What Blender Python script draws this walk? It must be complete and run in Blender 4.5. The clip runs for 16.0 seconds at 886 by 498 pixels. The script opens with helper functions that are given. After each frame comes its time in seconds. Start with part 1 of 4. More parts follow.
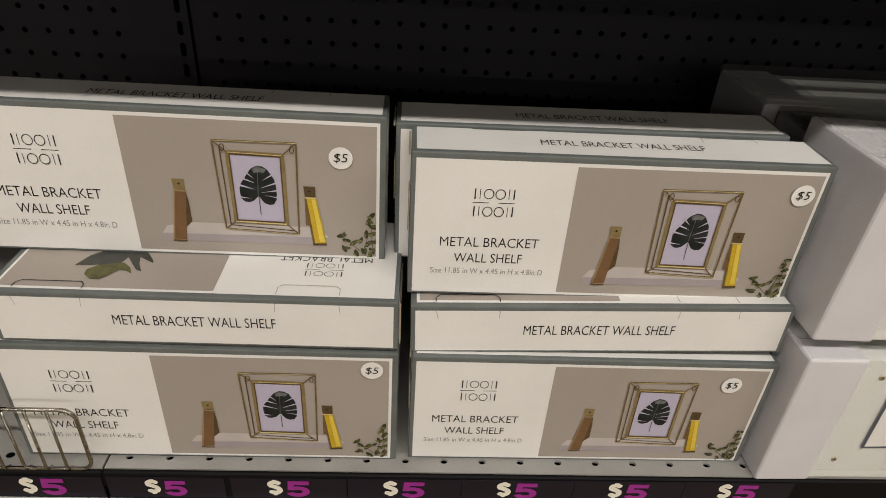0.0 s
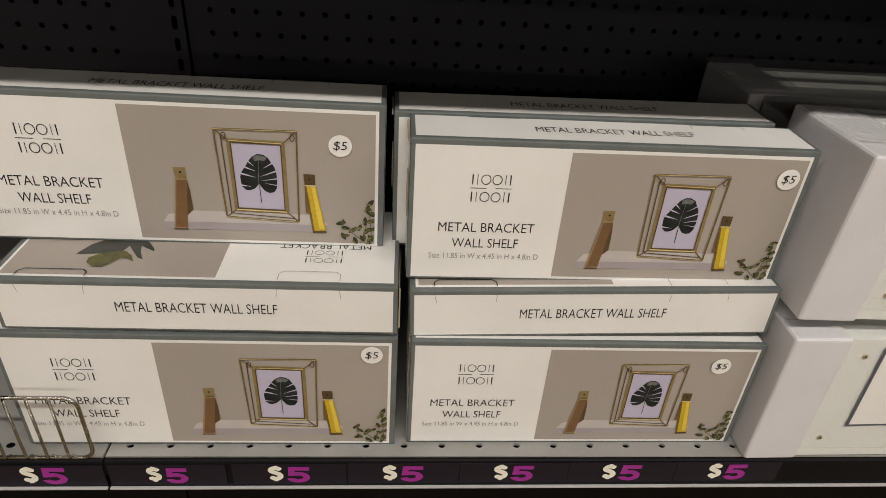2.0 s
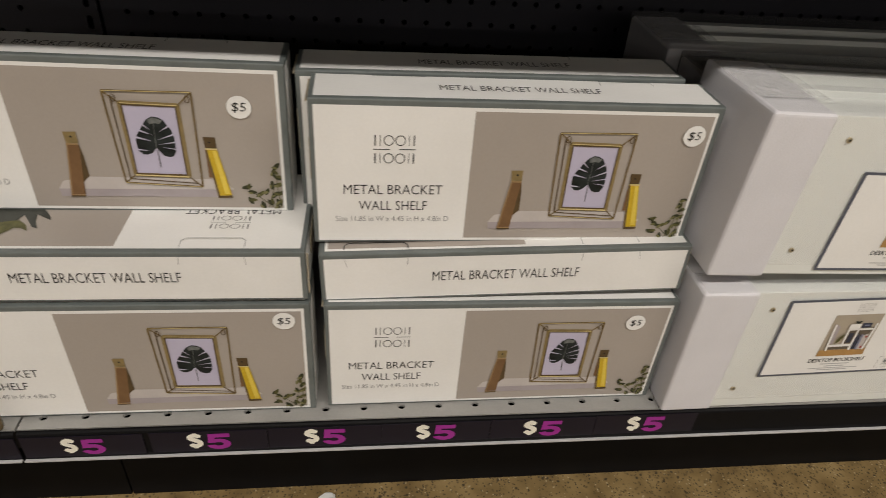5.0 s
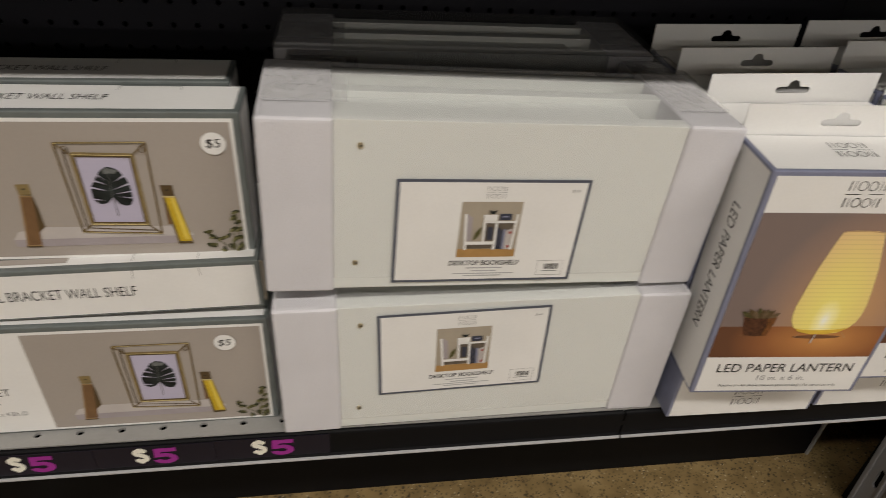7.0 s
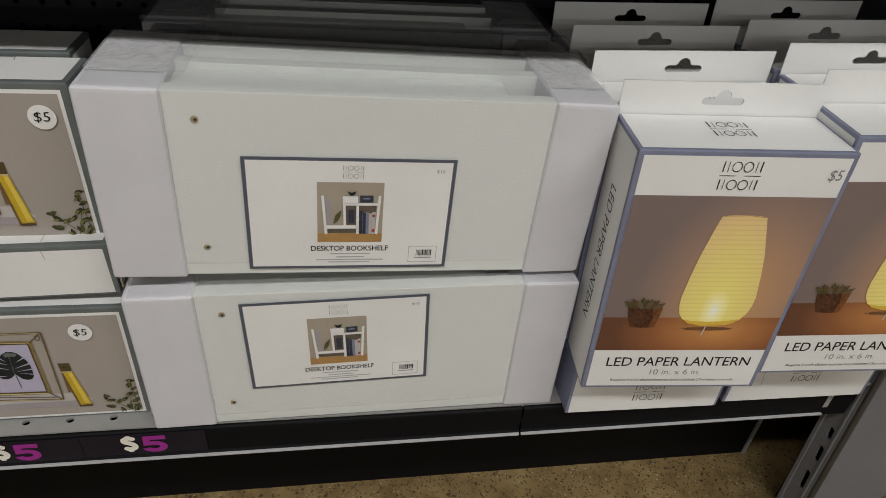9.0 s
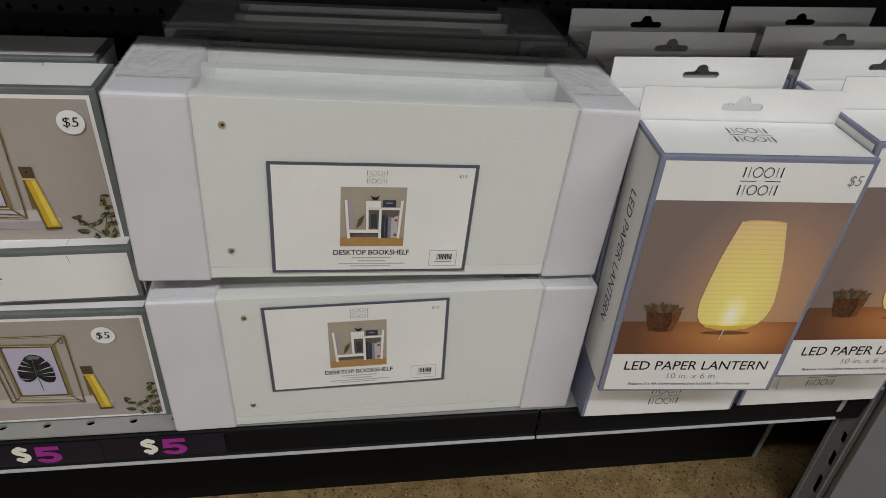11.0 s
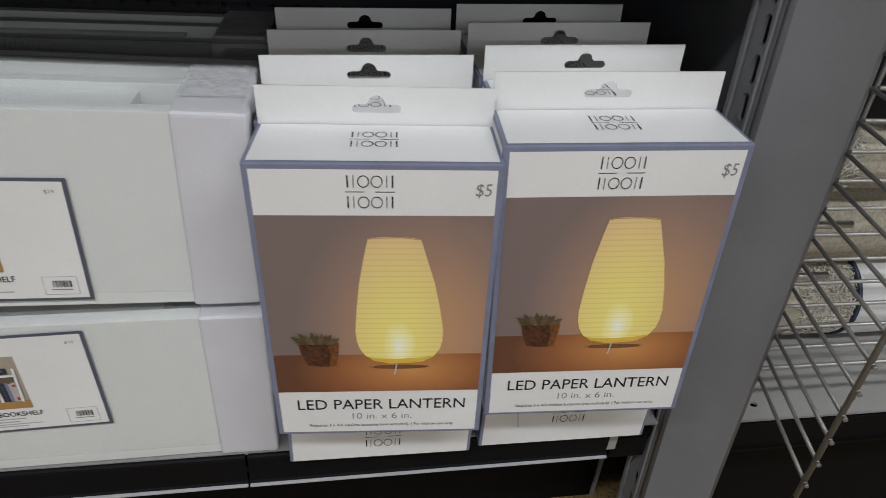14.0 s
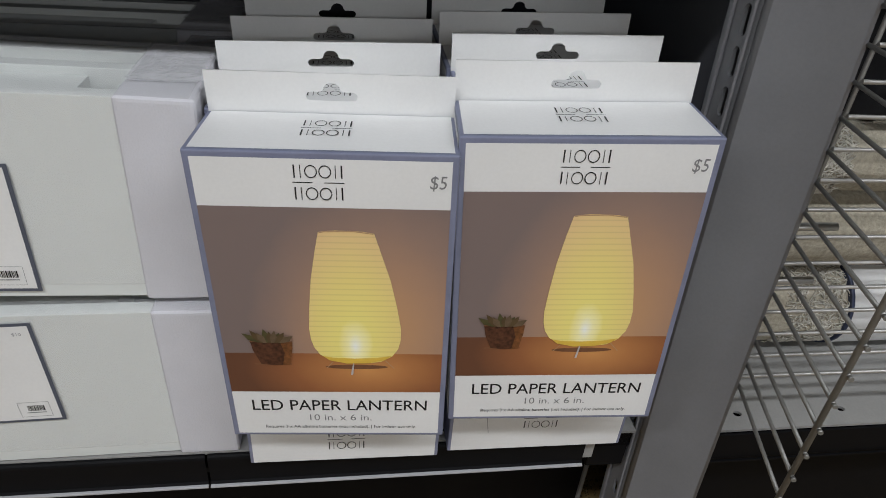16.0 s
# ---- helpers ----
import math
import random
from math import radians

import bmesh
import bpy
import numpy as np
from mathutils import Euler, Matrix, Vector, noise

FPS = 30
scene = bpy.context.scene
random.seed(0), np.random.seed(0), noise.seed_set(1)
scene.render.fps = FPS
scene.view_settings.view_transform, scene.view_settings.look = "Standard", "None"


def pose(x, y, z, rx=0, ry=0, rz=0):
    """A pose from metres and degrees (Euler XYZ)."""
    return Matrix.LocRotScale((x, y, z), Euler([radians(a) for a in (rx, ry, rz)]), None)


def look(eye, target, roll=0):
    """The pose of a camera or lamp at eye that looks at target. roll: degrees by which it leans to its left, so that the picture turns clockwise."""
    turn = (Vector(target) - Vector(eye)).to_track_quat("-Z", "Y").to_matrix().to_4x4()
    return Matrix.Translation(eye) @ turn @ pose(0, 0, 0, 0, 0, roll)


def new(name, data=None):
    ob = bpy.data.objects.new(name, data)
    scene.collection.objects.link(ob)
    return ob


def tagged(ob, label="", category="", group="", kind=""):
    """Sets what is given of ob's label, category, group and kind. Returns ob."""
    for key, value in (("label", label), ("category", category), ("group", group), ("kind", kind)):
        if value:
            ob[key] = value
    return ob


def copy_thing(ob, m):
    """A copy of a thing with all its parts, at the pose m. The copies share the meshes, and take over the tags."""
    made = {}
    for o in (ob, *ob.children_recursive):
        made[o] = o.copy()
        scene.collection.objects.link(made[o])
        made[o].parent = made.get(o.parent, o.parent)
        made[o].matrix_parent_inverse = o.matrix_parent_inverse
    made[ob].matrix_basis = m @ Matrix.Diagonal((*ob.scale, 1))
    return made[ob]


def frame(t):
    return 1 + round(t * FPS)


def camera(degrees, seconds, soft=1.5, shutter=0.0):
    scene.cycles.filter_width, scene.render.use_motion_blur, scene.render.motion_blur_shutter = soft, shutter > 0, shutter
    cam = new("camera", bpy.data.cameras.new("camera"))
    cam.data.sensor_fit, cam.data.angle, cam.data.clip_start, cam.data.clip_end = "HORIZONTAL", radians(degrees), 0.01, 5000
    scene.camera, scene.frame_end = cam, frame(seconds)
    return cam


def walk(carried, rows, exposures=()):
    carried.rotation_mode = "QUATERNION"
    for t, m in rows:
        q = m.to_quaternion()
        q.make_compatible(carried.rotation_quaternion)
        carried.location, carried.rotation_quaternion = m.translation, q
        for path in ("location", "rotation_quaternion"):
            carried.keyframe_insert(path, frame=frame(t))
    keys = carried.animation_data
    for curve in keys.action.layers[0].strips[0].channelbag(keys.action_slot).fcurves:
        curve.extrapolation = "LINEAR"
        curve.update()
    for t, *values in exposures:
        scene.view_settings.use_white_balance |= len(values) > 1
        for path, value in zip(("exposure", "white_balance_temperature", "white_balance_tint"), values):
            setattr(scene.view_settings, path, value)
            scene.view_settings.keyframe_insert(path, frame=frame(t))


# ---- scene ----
cam = camera(69.0, 16.0, soft=0.8, shutter=0.5)
PATH = [
    (0, (0.033, 0.025, 0.85), (0.134, 1.712, -0.22), 3.6),
    (0.5, (0.036, 0.024, 0.853), (0.153, 1.717, -0.207), 3.8),
    (1, (0.035, 0.021, 0.85), (0.164, 1.717, -0.202), 3.9),
    (1.5, (0.03, 0.014, 0.845), (0.17, 1.706, -0.213), 3.9),
    (2, (0.022, 0.007, 0.844), (0.167, 1.696, -0.218), 3.9),
    (2.5, (0.02, 0.006, 0.839), (0.168, 1.693, -0.226), 4.0),
    (3, (0.022, 0.008, 0.837), (0.18, 1.685, -0.241), 4.2),
    (3.2, (0.023, 0.008, 0.835), (0.183, 1.682, -0.248), 4.2),
    (5.3, (0.108, 0.013, 0.85), (0.353, 1.616, -0.32), 4.7),
    (5.5, (0.136, 0.014, 0.853), (0.386, 1.614, -0.321), 4.7),
    (6, (0.226, 0.01, 0.855), (0.484, 1.605, -0.324), 4.6),
    (6.5, (0.347, 0.008, 0.858), (0.624, 1.605, -0.314), 4.6),
    (7, (0.452, 0.011, 0.857), (0.741, 1.613, -0.305), 4.5),
    (7.5, (0.516, 0.019, 0.849), (0.816, 1.623, -0.306), 4.9),
    (8, (0.558, 0.024, 0.845), (0.865, 1.627, -0.311), 5.2),
    (8.5, (0.572, 0.02, 0.84), (0.88, 1.621, -0.319), 5.2),
    (9, (0.563, 0.015, 0.836), (0.868, 1.614, -0.326), 5.1),
    (11.3, (0.546, 0.013, 0.838), (0.848, 1.621, -0.313), 5.1),
    (11.5, (0.561, 0.011, 0.843), (0.869, 1.617, -0.309), 5.1),
    (12, (0.619, 0.015, 0.831), (0.922, 1.634, -0.302), 4.5),
    (12.5, (0.691, 0.014, 0.822), (0.996, 1.642, -0.298), 4.2),
    (13, (0.757, 0.016, 0.828), (1.073, 1.65, -0.282), 4.3),
    (13.5, (0.799, 0.024, 0.827), (1.122, 1.664, -0.272), 4.4),
    (14, (0.834, 0.03, 0.817), (1.147, 1.677, -0.274), 4.4),
    (14.5, (0.86, 0.034, 0.81), (1.168, 1.685, -0.275), 4.5),
    (15, (0.873, 0.037, 0.81), (1.172, 1.691, -0.273), 4.6),
    (15.5, (0.878, 0.041, 0.807), (1.167, 1.696, -0.279), 4.7),
    (16, (0.873, 0.04, 0.805), (1.155, 1.694, -0.284), 4.8),
]
EXPOSURES = [(0.0, 0.05, 7260, 12), (5.5, -0.03, 7230, 12), (7.0, -0.17, 7150, 12), (9.0, -0.30, 6600, 9), (11.5, -0.29, 6420, 9), (14.0, -0.22, 6150, 10), (16.0, -0.19, 6100, 10)]
walk(cam, [(t, look(eye, target, roll)) for t, eye, target, roll in PATH], EXPOSURES)

# ---- light ----
world = bpy.data.worlds.new("store_air")
scene.world = world
world.use_nodes = True
world.node_tree.nodes["Background"].inputs[0].default_value = (0.9, 0.95, 1.0, 1)
world.node_tree.nodes["Background"].inputs[1].default_value = 0.005


def area_lamp(x, y, z, sx, sy, watts, colour=(1.0, 1.0, 1.0)):
    data = bpy.data.lights.new("tube_light", "AREA")
    data.shape, data.size, data.size_y, data.energy, data.color = "RECTANGLE", sx, sy, watts, colour
    ob = new("tube_light", data)
    ob.matrix_world = pose(x, y, z)
    return ob


LAMP_W = 16.8
# the unseen row over this aisle, and strong rows added beyond to light the fronts
for lx, share in ((-1.6, 2.0), (0.4, 2.9), (2.4, 3.0)):
    area_lamp(lx, -1.25, 3.13, 1.8, 0.16, LAMP_W * share)
for ly, share in ((-7.5, 4.5), (-10.5, 10.5)):
    for lx in (-3.6, 0.4, 4.4):
        area_lamp(lx, ly, 3.13, 3.6, 0.5, LAMP_W * share)

# ---- materials ----


def material(name, colour, rough=0.6, metal=0.0, vary=0.12, scale=40.0, bump=0.0, fine=400.0, coat=0.0, spec=0.5):
    """A painted or printed surface: mottling at two scales and a fine relief."""
    m = bpy.data.materials.new(name)
    m.use_nodes = True
    n, l = m.node_tree.nodes, m.node_tree.links
    b = n["Principled BSDF"]
    b.inputs["Metallic"].default_value = metal
    b.inputs["Coat Weight"].default_value = coat
    b.inputs["Specular IOR Level"].default_value = spec
    tc = n.new("ShaderNodeTexCoord")
    a, c = n.new("ShaderNodeTexNoise"), n.new("ShaderNodeTexNoise")
    a.inputs["Scale"].default_value, a.inputs["Detail"].default_value = scale, 4
    c.inputs["Scale"].default_value, c.inputs["Detail"].default_value = fine, 2
    l.new(tc.outputs["Object"], a.inputs["Vector"])
    l.new(tc.outputs["Object"], c.inputs["Vector"])
    both = n.new("ShaderNodeMath")
    both.operation = "MULTIPLY_ADD"
    l.new(c.outputs["Fac"], both.inputs[0])
    both.inputs[1].default_value = 0.35
    l.new(a.outputs["Fac"], both.inputs[2])
    ramp = n.new("ShaderNodeMapRange")
    ramp.inputs["From Min"].default_value, ramp.inputs["From Max"].default_value = 0.35, 1.0
    ramp.inputs["To Min"].default_value, ramp.inputs["To Max"].default_value = 1 - vary, 1 + vary * 0.4
    l.new(both.outputs[0], ramp.inputs["Value"])
    mul = n.new("ShaderNodeVectorMath")
    mul.operation = "SCALE"
    mul.inputs[0].default_value = colour
    l.new(ramp.outputs[0], mul.inputs["Scale"])
    l.new(mul.outputs[0], b.inputs["Base Color"])
    rr = n.new("ShaderNodeMapRange")
    rr.inputs["To Min"].default_value, rr.inputs["To Max"].default_value = max(rough - 0.1, 0.05), min(rough + 0.1, 1)
    l.new(a.outputs["Fac"], rr.inputs["Value"])
    l.new(rr.outputs[0], b.inputs["Roughness"])
    if bump:
        bp = n.new("ShaderNodeBump")
        bp.inputs["Strength"].default_value, bp.inputs["Distance"].default_value = bump, 0.001
        l.new(both.outputs[0], bp.inputs["Height"])
        l.new(bp.outputs[0], b.inputs["Normal"])
    return m


def ramp_of(n, stops):
    r = n.new("ShaderNodeValToRGB")
    while len(r.color_ramp.elements) < len(stops):
        r.color_ramp.elements.new(0.5)
    for e, (p, col) in zip(r.color_ramp.elements, stops):
        e.position, e.color = p, (*col, 1)
    return r


def radial_print(name, centre, size, stops, lines=0.0, rough=0.4):
    """A glossy printed picture whose ink runs outwards from a centre (x, z), in metres of the carton's face."""
    m = bpy.data.materials.new(name)
    m.use_nodes = True
    n, l = m.node_tree.nodes, m.node_tree.links
    b = n["Principled BSDF"]
    b.inputs["Roughness"].default_value = rough
    b.inputs["Specular IOR Level"].default_value = 0.25
    tc, mp = n.new("ShaderNodeTexCoord"), n.new("ShaderNodeMapping")
    mp.inputs["Location"].default_value = (-centre[0] / size[0], 0, -centre[1] / size[1])
    mp.inputs["Scale"].default_value = (1 / size[0], 0, 1 / size[1])
    ln = n.new("ShaderNodeVectorMath")
    ln.operation = "LENGTH"
    l.new(tc.outputs["Object"], mp.inputs["Vector"])
    l.new(mp.outputs[0], ln.inputs[0])
    no = n.new("ShaderNodeTexNoise")
    no.inputs["Scale"].default_value = 60
    l.new(tc.outputs["Object"], no.inputs["Vector"])
    ad = n.new("ShaderNodeMath")
    ad.operation = "MULTIPLY_ADD"
    ad.inputs[1].default_value = 0.08
    l.new(no.outputs["Fac"], ad.inputs[0])
    l.new(ln.outputs["Value"], ad.inputs[2])
    r = ramp_of(n, stops)
    l.new(ad.outputs[0], r.inputs["Fac"])
    out = r.outputs["Color"]
    if lines:
        sep, sn = n.new("ShaderNodeSeparateXYZ"), n.new("ShaderNodeMath")
        l.new(tc.outputs["Object"], sep.inputs[0])
        k = n.new("ShaderNodeMath")
        k.operation = "MULTIPLY"
        k.inputs[1].default_value = 6.2832 / lines
        l.new(sep.outputs["Z"], k.inputs[0])
        sn.operation = "SINE"
        l.new(k.outputs[0], sn.inputs[0])
        mr = n.new("ShaderNodeMapRange")
        mr.inputs["From Min"].default_value, mr.inputs["From Max"].default_value = 0.55, 1.0
        mr.inputs["To Min"].default_value, mr.inputs["To Max"].default_value = 1.0, 0.89
        l.new(sn.outputs[0], mr.inputs["Value"])
        sc = n.new("ShaderNodeVectorMath")
        sc.operation = "SCALE"
        l.new(out, sc.inputs[0])
        l.new(mr.outputs[0], sc.inputs["Scale"])
        out = sc.outputs[0]
    l.new(out, b.inputs["Base Color"])
    return m


def floor_material():
    """Ground, polished concrete: sandy matrix with dark and pale chips."""
    m = bpy.data.materials.new("polished_concrete")
    m.use_nodes = True
    n, l = m.node_tree.nodes, m.node_tree.links
    b = n["Principled BSDF"]
    tc = n.new("ShaderNodeTexCoord")
    no = n.new("ShaderNodeTexNoise")
    no.inputs["Scale"].default_value, no.inputs["Detail"].default_value = 25, 8
    l.new(tc.outputs["Object"], no.inputs["Vector"])
    base = ramp_of(n, [(0.3, (0.165, 0.108, 0.045)), (0.55, (0.26, 0.178, 0.077)), (0.75, (0.33, 0.235, 0.11))])
    l.new(no.outputs["Fac"], base.inputs["Fac"])
    col = base.outputs["Color"]
    for sc, lo, hi, chip, keep in ((260, 0.12, 0.19, (0.06, 0.042, 0.022), 0.62), (120, 0.08, 0.17, (0.05, 0.036, 0.02), 0.80), (170, 0.10, 0.18, (0.13, 0.088, 0.04), 0.50), (200, 0.09, 0.15, (0.44, 0.36, 0.23), 0.86)):
        v = n.new("ShaderNodeTexVoronoi")
        v.inputs["Scale"].default_value = sc
        wob = n.new("ShaderNodeVectorMath")
        wob.operation = "MULTIPLY_ADD"
        wob.inputs[1].default_value = (0.02, 0.02, 0.02)
        l.new(no.outputs["Color"], wob.inputs[0])
        l.new(tc.outputs["Object"], wob.inputs[2])
        l.new(wob.outputs[0], v.inputs["Vector"])
        mr = n.new("ShaderNodeMapRange")
        mr.inputs["From Min"].default_value, mr.inputs["From Max"].default_value = lo * 2.2, hi * 2.2
        mr.inputs["To Min"].default_value, mr.inputs["To Max"].default_value = 1, 0
        l.new(v.outputs["Distance"], mr.inputs["Value"])
        sep, gt = n.new("ShaderNodeSeparateColor"), n.new("ShaderNodeMath")
        l.new(v.outputs["Color"], sep.inputs[0])
        gt.operation = "GREATER_THAN"
        gt.inputs[1].default_value = keep
        l.new(sep.outputs[0], gt.inputs[0])
        mu = n.new("ShaderNodeMath")
        mu.operation = "MULTIPLY"
        l.new(gt.outputs[0], mu.inputs[0])
        l.new(mr.outputs[0], mu.inputs[1])
        mix = n.new("ShaderNodeMix")
        mix.data_type = "RGBA"
        l.new(mu.outputs[0], mix.inputs["Factor"])
        l.new(col, mix.inputs[6])
        mix.inputs[7].default_value = (*chip, 1)
        col = mix.outputs[2]
    l.new(col, b.inputs["Base Color"])
    b.inputs["Roughness"].default_value = 0.35
    bp = n.new("ShaderNodeBump")
    bp.inputs["Strength"].default_value, bp.inputs["Distance"].default_value = 0.25, 0.001
    l.new(no.outputs["Fac"], bp.inputs["Height"])
    l.new(bp.outputs[0], b.inputs["Normal"])
    return m


def clear_material(name, tint=0.9, rough=0.12, alpha=0.14, crease=0.7):
    m = bpy.data.materials.new(name)
    m.use_nodes = True
    n, l = m.node_tree.nodes, m.node_tree.links
    b = n["Principled BSDF"]
    b.inputs["Base Color"].default_value = (tint, tint, tint, 1)
    b.inputs["Roughness"].default_value = rough
    b.inputs["Alpha"].default_value = alpha
    no, bp, tc = n.new("ShaderNodeTexNoise"), n.new("ShaderNodeBump"), n.new("ShaderNodeTexCoord")
    no.inputs["Scale"].default_value, no.inputs["Detail"].default_value = 70, 3
    no.inputs["Distortion"].default_value = 1.5
    bp.inputs["Strength"].default_value, bp.inputs["Distance"].default_value = crease, 0.004
    l.new(tc.outputs["Object"], no.inputs["Vector"])
    l.new(no.outputs["Fac"], bp.inputs["Height"])
    l.new(bp.outputs[0], b.inputs["Normal"])
    return m


FLOOR = floor_material()
BLACK = material("black_enamel", (0.0034, 0.0033, 0.0040), 0.6, vary=0.3, scale=12, bump=0.1, spec=0.13)
PEG = material("black_pegboard", (0.0165, 0.0158, 0.0215), 0.6, vary=0.35, scale=6, bump=0.15, spec=0.2)
# near-black that puts the shade of holes and hollows into the colour
VOID = material("cavity_shade", (0.002, 0.002, 0.002), 0.9, spec=0.05)
DECK = material("grey_shelf_enamel", (0.31, 0.305, 0.29), 0.4, vary=0.2, scale=18, bump=0.1)
POST = material("grey_post_enamel", (0.195, 0.196, 0.204), 0.5, vary=0.16, scale=14, bump=0.12)
SIDE = material("dark_side_panel", (0.085, 0.087, 0.096), 0.5, vary=0.2, scale=10)
WALL = material("plain_wall_paint", (0.22, 0.22, 0.22), 0.8, scale=3)
CEIL = material("ceiling_paint", (0.35, 0.35, 0.35), 0.9, scale=3)
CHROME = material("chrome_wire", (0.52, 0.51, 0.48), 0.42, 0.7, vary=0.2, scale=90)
# darker copy of the chrome, with the fence's dark reflections in its colour
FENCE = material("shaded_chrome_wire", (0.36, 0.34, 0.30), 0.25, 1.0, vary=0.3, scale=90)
STEEL = material("dull_steel_wire", (0.25, 0.245, 0.225), 0.45, 0.5, vary=0.25, scale=90)
CARD = material("white_carton_print", (0.78, 0.775, 0.755), 0.42, vary=0.09, scale=11, bump=0.08)
RAW = material("raw_cardboard_edge", (0.42, 0.36, 0.26), 0.9, vary=0.3)
TEAL = material("grey_green_border_ink", (0.132, 0.150, 0.146), 0.45, vary=0.28)
SLATE = material("slate_blue_border_ink", (0.205, 0.22, 0.312), 0.45, vary=0.22)
INK = material("black_ink", (0.012, 0.012, 0.012), 0.5, spec=0.25)
GREYINK = material("grey_ink", (0.22, 0.22, 0.22), 0.5)
MAGENTA = material("magenta_ink", (0.32, 0.02, 0.26), 0.4, vary=0.1)
CREAM = material("cream_ink", (0.82, 0.80, 0.70), 0.4, vary=0.05)
STRIP = material("black_price_strip", (0.0095, 0.0075, 0.0145), 0.4, vary=0.2, scale=25, spec=0.22)
WHITELINE = material("white_plastic_edge", (0.46, 0.46, 0.47), 0.4)
TAUPE = material("taupe_photo_ink", (0.36, 0.32, 0.285), 0.4, spec=0.25, vary=0.10, scale=7)
GOLD = material("gold_photo_ink", (0.26, 0.19, 0.085), 0.4, spec=0.25, vary=0.35, scale=120)
BRONZE = material("bronze_photo_ink", (0.19, 0.105, 0.05), 0.4, spec=0.25, vary=0.25, scale=60)
YELLOW = material("yellow_brass_photo_ink", (0.56, 0.38, 0.03), 0.4, spec=0.25, vary=0.25, scale=60)
DARKBRASS = material("dark_brass_photo_ink", (0.10, 0.065, 0.03), 0.4, spec=0.25, vary=0.3, scale=90)
SHELFINK = material("pale_shelf_photo_ink", (0.50, 0.46, 0.44), 0.4, spec=0.25, vary=0.08)
OLDGOLD = material("old_gold_photo_ink", (0.17, 0.115, 0.045), 0.4, spec=0.25, vary=0.35, scale=120)
PALEGOLD = material("pale_gold_photo_ink", (0.62, 0.50, 0.24), 0.4, spec=0.25, vary=0.25, scale=120)
SPRIGDARK = material("deep_olive_photo_ink", (0.045, 0.047, 0.020), 0.4, spec=0.25, vary=0.5, scale=150)
SPRIGPALE = material("pale_olive_photo_ink", (0.20, 0.19, 0.085), 0.4, spec=0.25, vary=0.4, scale=150)
GLINT = material("pale_brass_photo_ink", (0.72, 0.54, 0.09), 0.4, spec=0.25, vary=0.2, scale=60)
GLINT2 = material("pale_bronze_photo_ink", (0.34, 0.22, 0.11), 0.4, spec=0.25, vary=0.2, scale=60)
LILAC = material("lilac_photo_ink", (0.47, 0.44, 0.56), 0.4, spec=0.25, vary=0.06, scale=20)
LEAFGREY = material("grey_green_leaf_photo_ink", (0.055, 0.058, 0.05), 0.4, spec=0.25, vary=0.4, scale=60)
LOBE = material("silver_leaf_photo_ink", (0.16, 0.17, 0.165), 0.4, spec=0.25, vary=0.7, scale=160)
LILACGREY = material("lilac_grey_photo_ink", (0.36, 0.32, 0.33), 0.4, spec=0.25, vary=0.1)
LEAF = material("dark_leaf_photo_ink", (0.020, 0.026, 0.026), 0.4, spec=0.25, vary=0.9, scale=110)
GREEN = material("olive_leaf_photo_ink", (0.115, 0.11, 0.04), 0.4, spec=0.25, vary=0.7, scale=120)
BOARD = material("white_melamine", (0.685, 0.705, 0.675), 0.38, vary=0.04, scale=8)
BOARDEDGE = material("board_cut_edge", (0.52, 0.53, 0.505), 0.6, vary=0.12)
FOAM = material("white_foam", (0.62, 0.612, 0.640), 0.75, vary=0.09, scale=16, bump=0.7, fine=700)
BRASS = material("brass_insert", (0.42, 0.36, 0.24), 0.4, 0.5)
PALEINK = material("pale_grey_ink", (0.42, 0.42, 0.42), 0.5)
FILM = clear_material("shrink_film", 0.85, 0.22, 0.20, 0.04)
# dark see-through film, shade painted over the rear packs
SHADEFILM = clear_material("shade_film", 0.10, 0.22, 0.27, 0.05)
TAPE = clear_material("clear_tape", 0.85, 0.15, 0.25, 0.2)
CREASED = clear_material("creased_film", 0.85, 0.22, 0.34, 0.18)
WOODINK = material("oak_photo_ink", (0.42, 0.24, 0.09), 0.4, spec=0.25, vary=0.2, scale=50)
BEIGEINK = material("beige_photo_ink", (0.38, 0.33, 0.26), 0.4, spec=0.25, vary=0.1)
PHOTOSHADE = material("brown_shade_photo_ink", (0.13, 0.105, 0.08), 0.4, spec=0.25, vary=0.3, scale=120)
BOOKINK = material("slate_book_photo_ink", (0.045, 0.05, 0.075), 0.4, spec=0.25, vary=0.4, scale=200)
REDINK = material("red_photo_ink", (0.35, 0.06, 0.05), 0.4, spec=0.25)
LABELINK = material("dark_slate_label_ink", (0.085, 0.095, 0.125), 0.45)
GLOWBACK = radial_print("dusk_wall_print", (0.116, 0.105), (0.096, 0.130), [(0.25, (0.50, 0.285, 0.15)), (0.5, (0.41, 0.245, 0.155)), (0.75, (0.295, 0.197, 0.153)), (1.0, (0.205, 0.155, 0.140))])
TABLE = radial_print("table_print", (0.108, 0.072), (0.100, 0.052), [(0.05, (0.60, 0.28, 0.09)), (0.3, (0.46, 0.195, 0.066)), (0.6, (0.29, 0.112, 0.044)), (0.95, (0.135, 0.058, 0.031))])
PAPERGLOW = radial_print("lit_paper_print", (0.0985, 0.0955), (0.062, 0.124), [(0.05, (1.0, 1.0, 0.86)), (0.13, (1.0, 0.93, 0.48)), (0.24, (0.90, 0.78, 0.23)), (0.5, (0.86, 0.70, 0.23)), (0.8, (0.80, 0.58, 0.26)), (1.0, (0.72, 0.46, 0.26))], lines=0.0047)
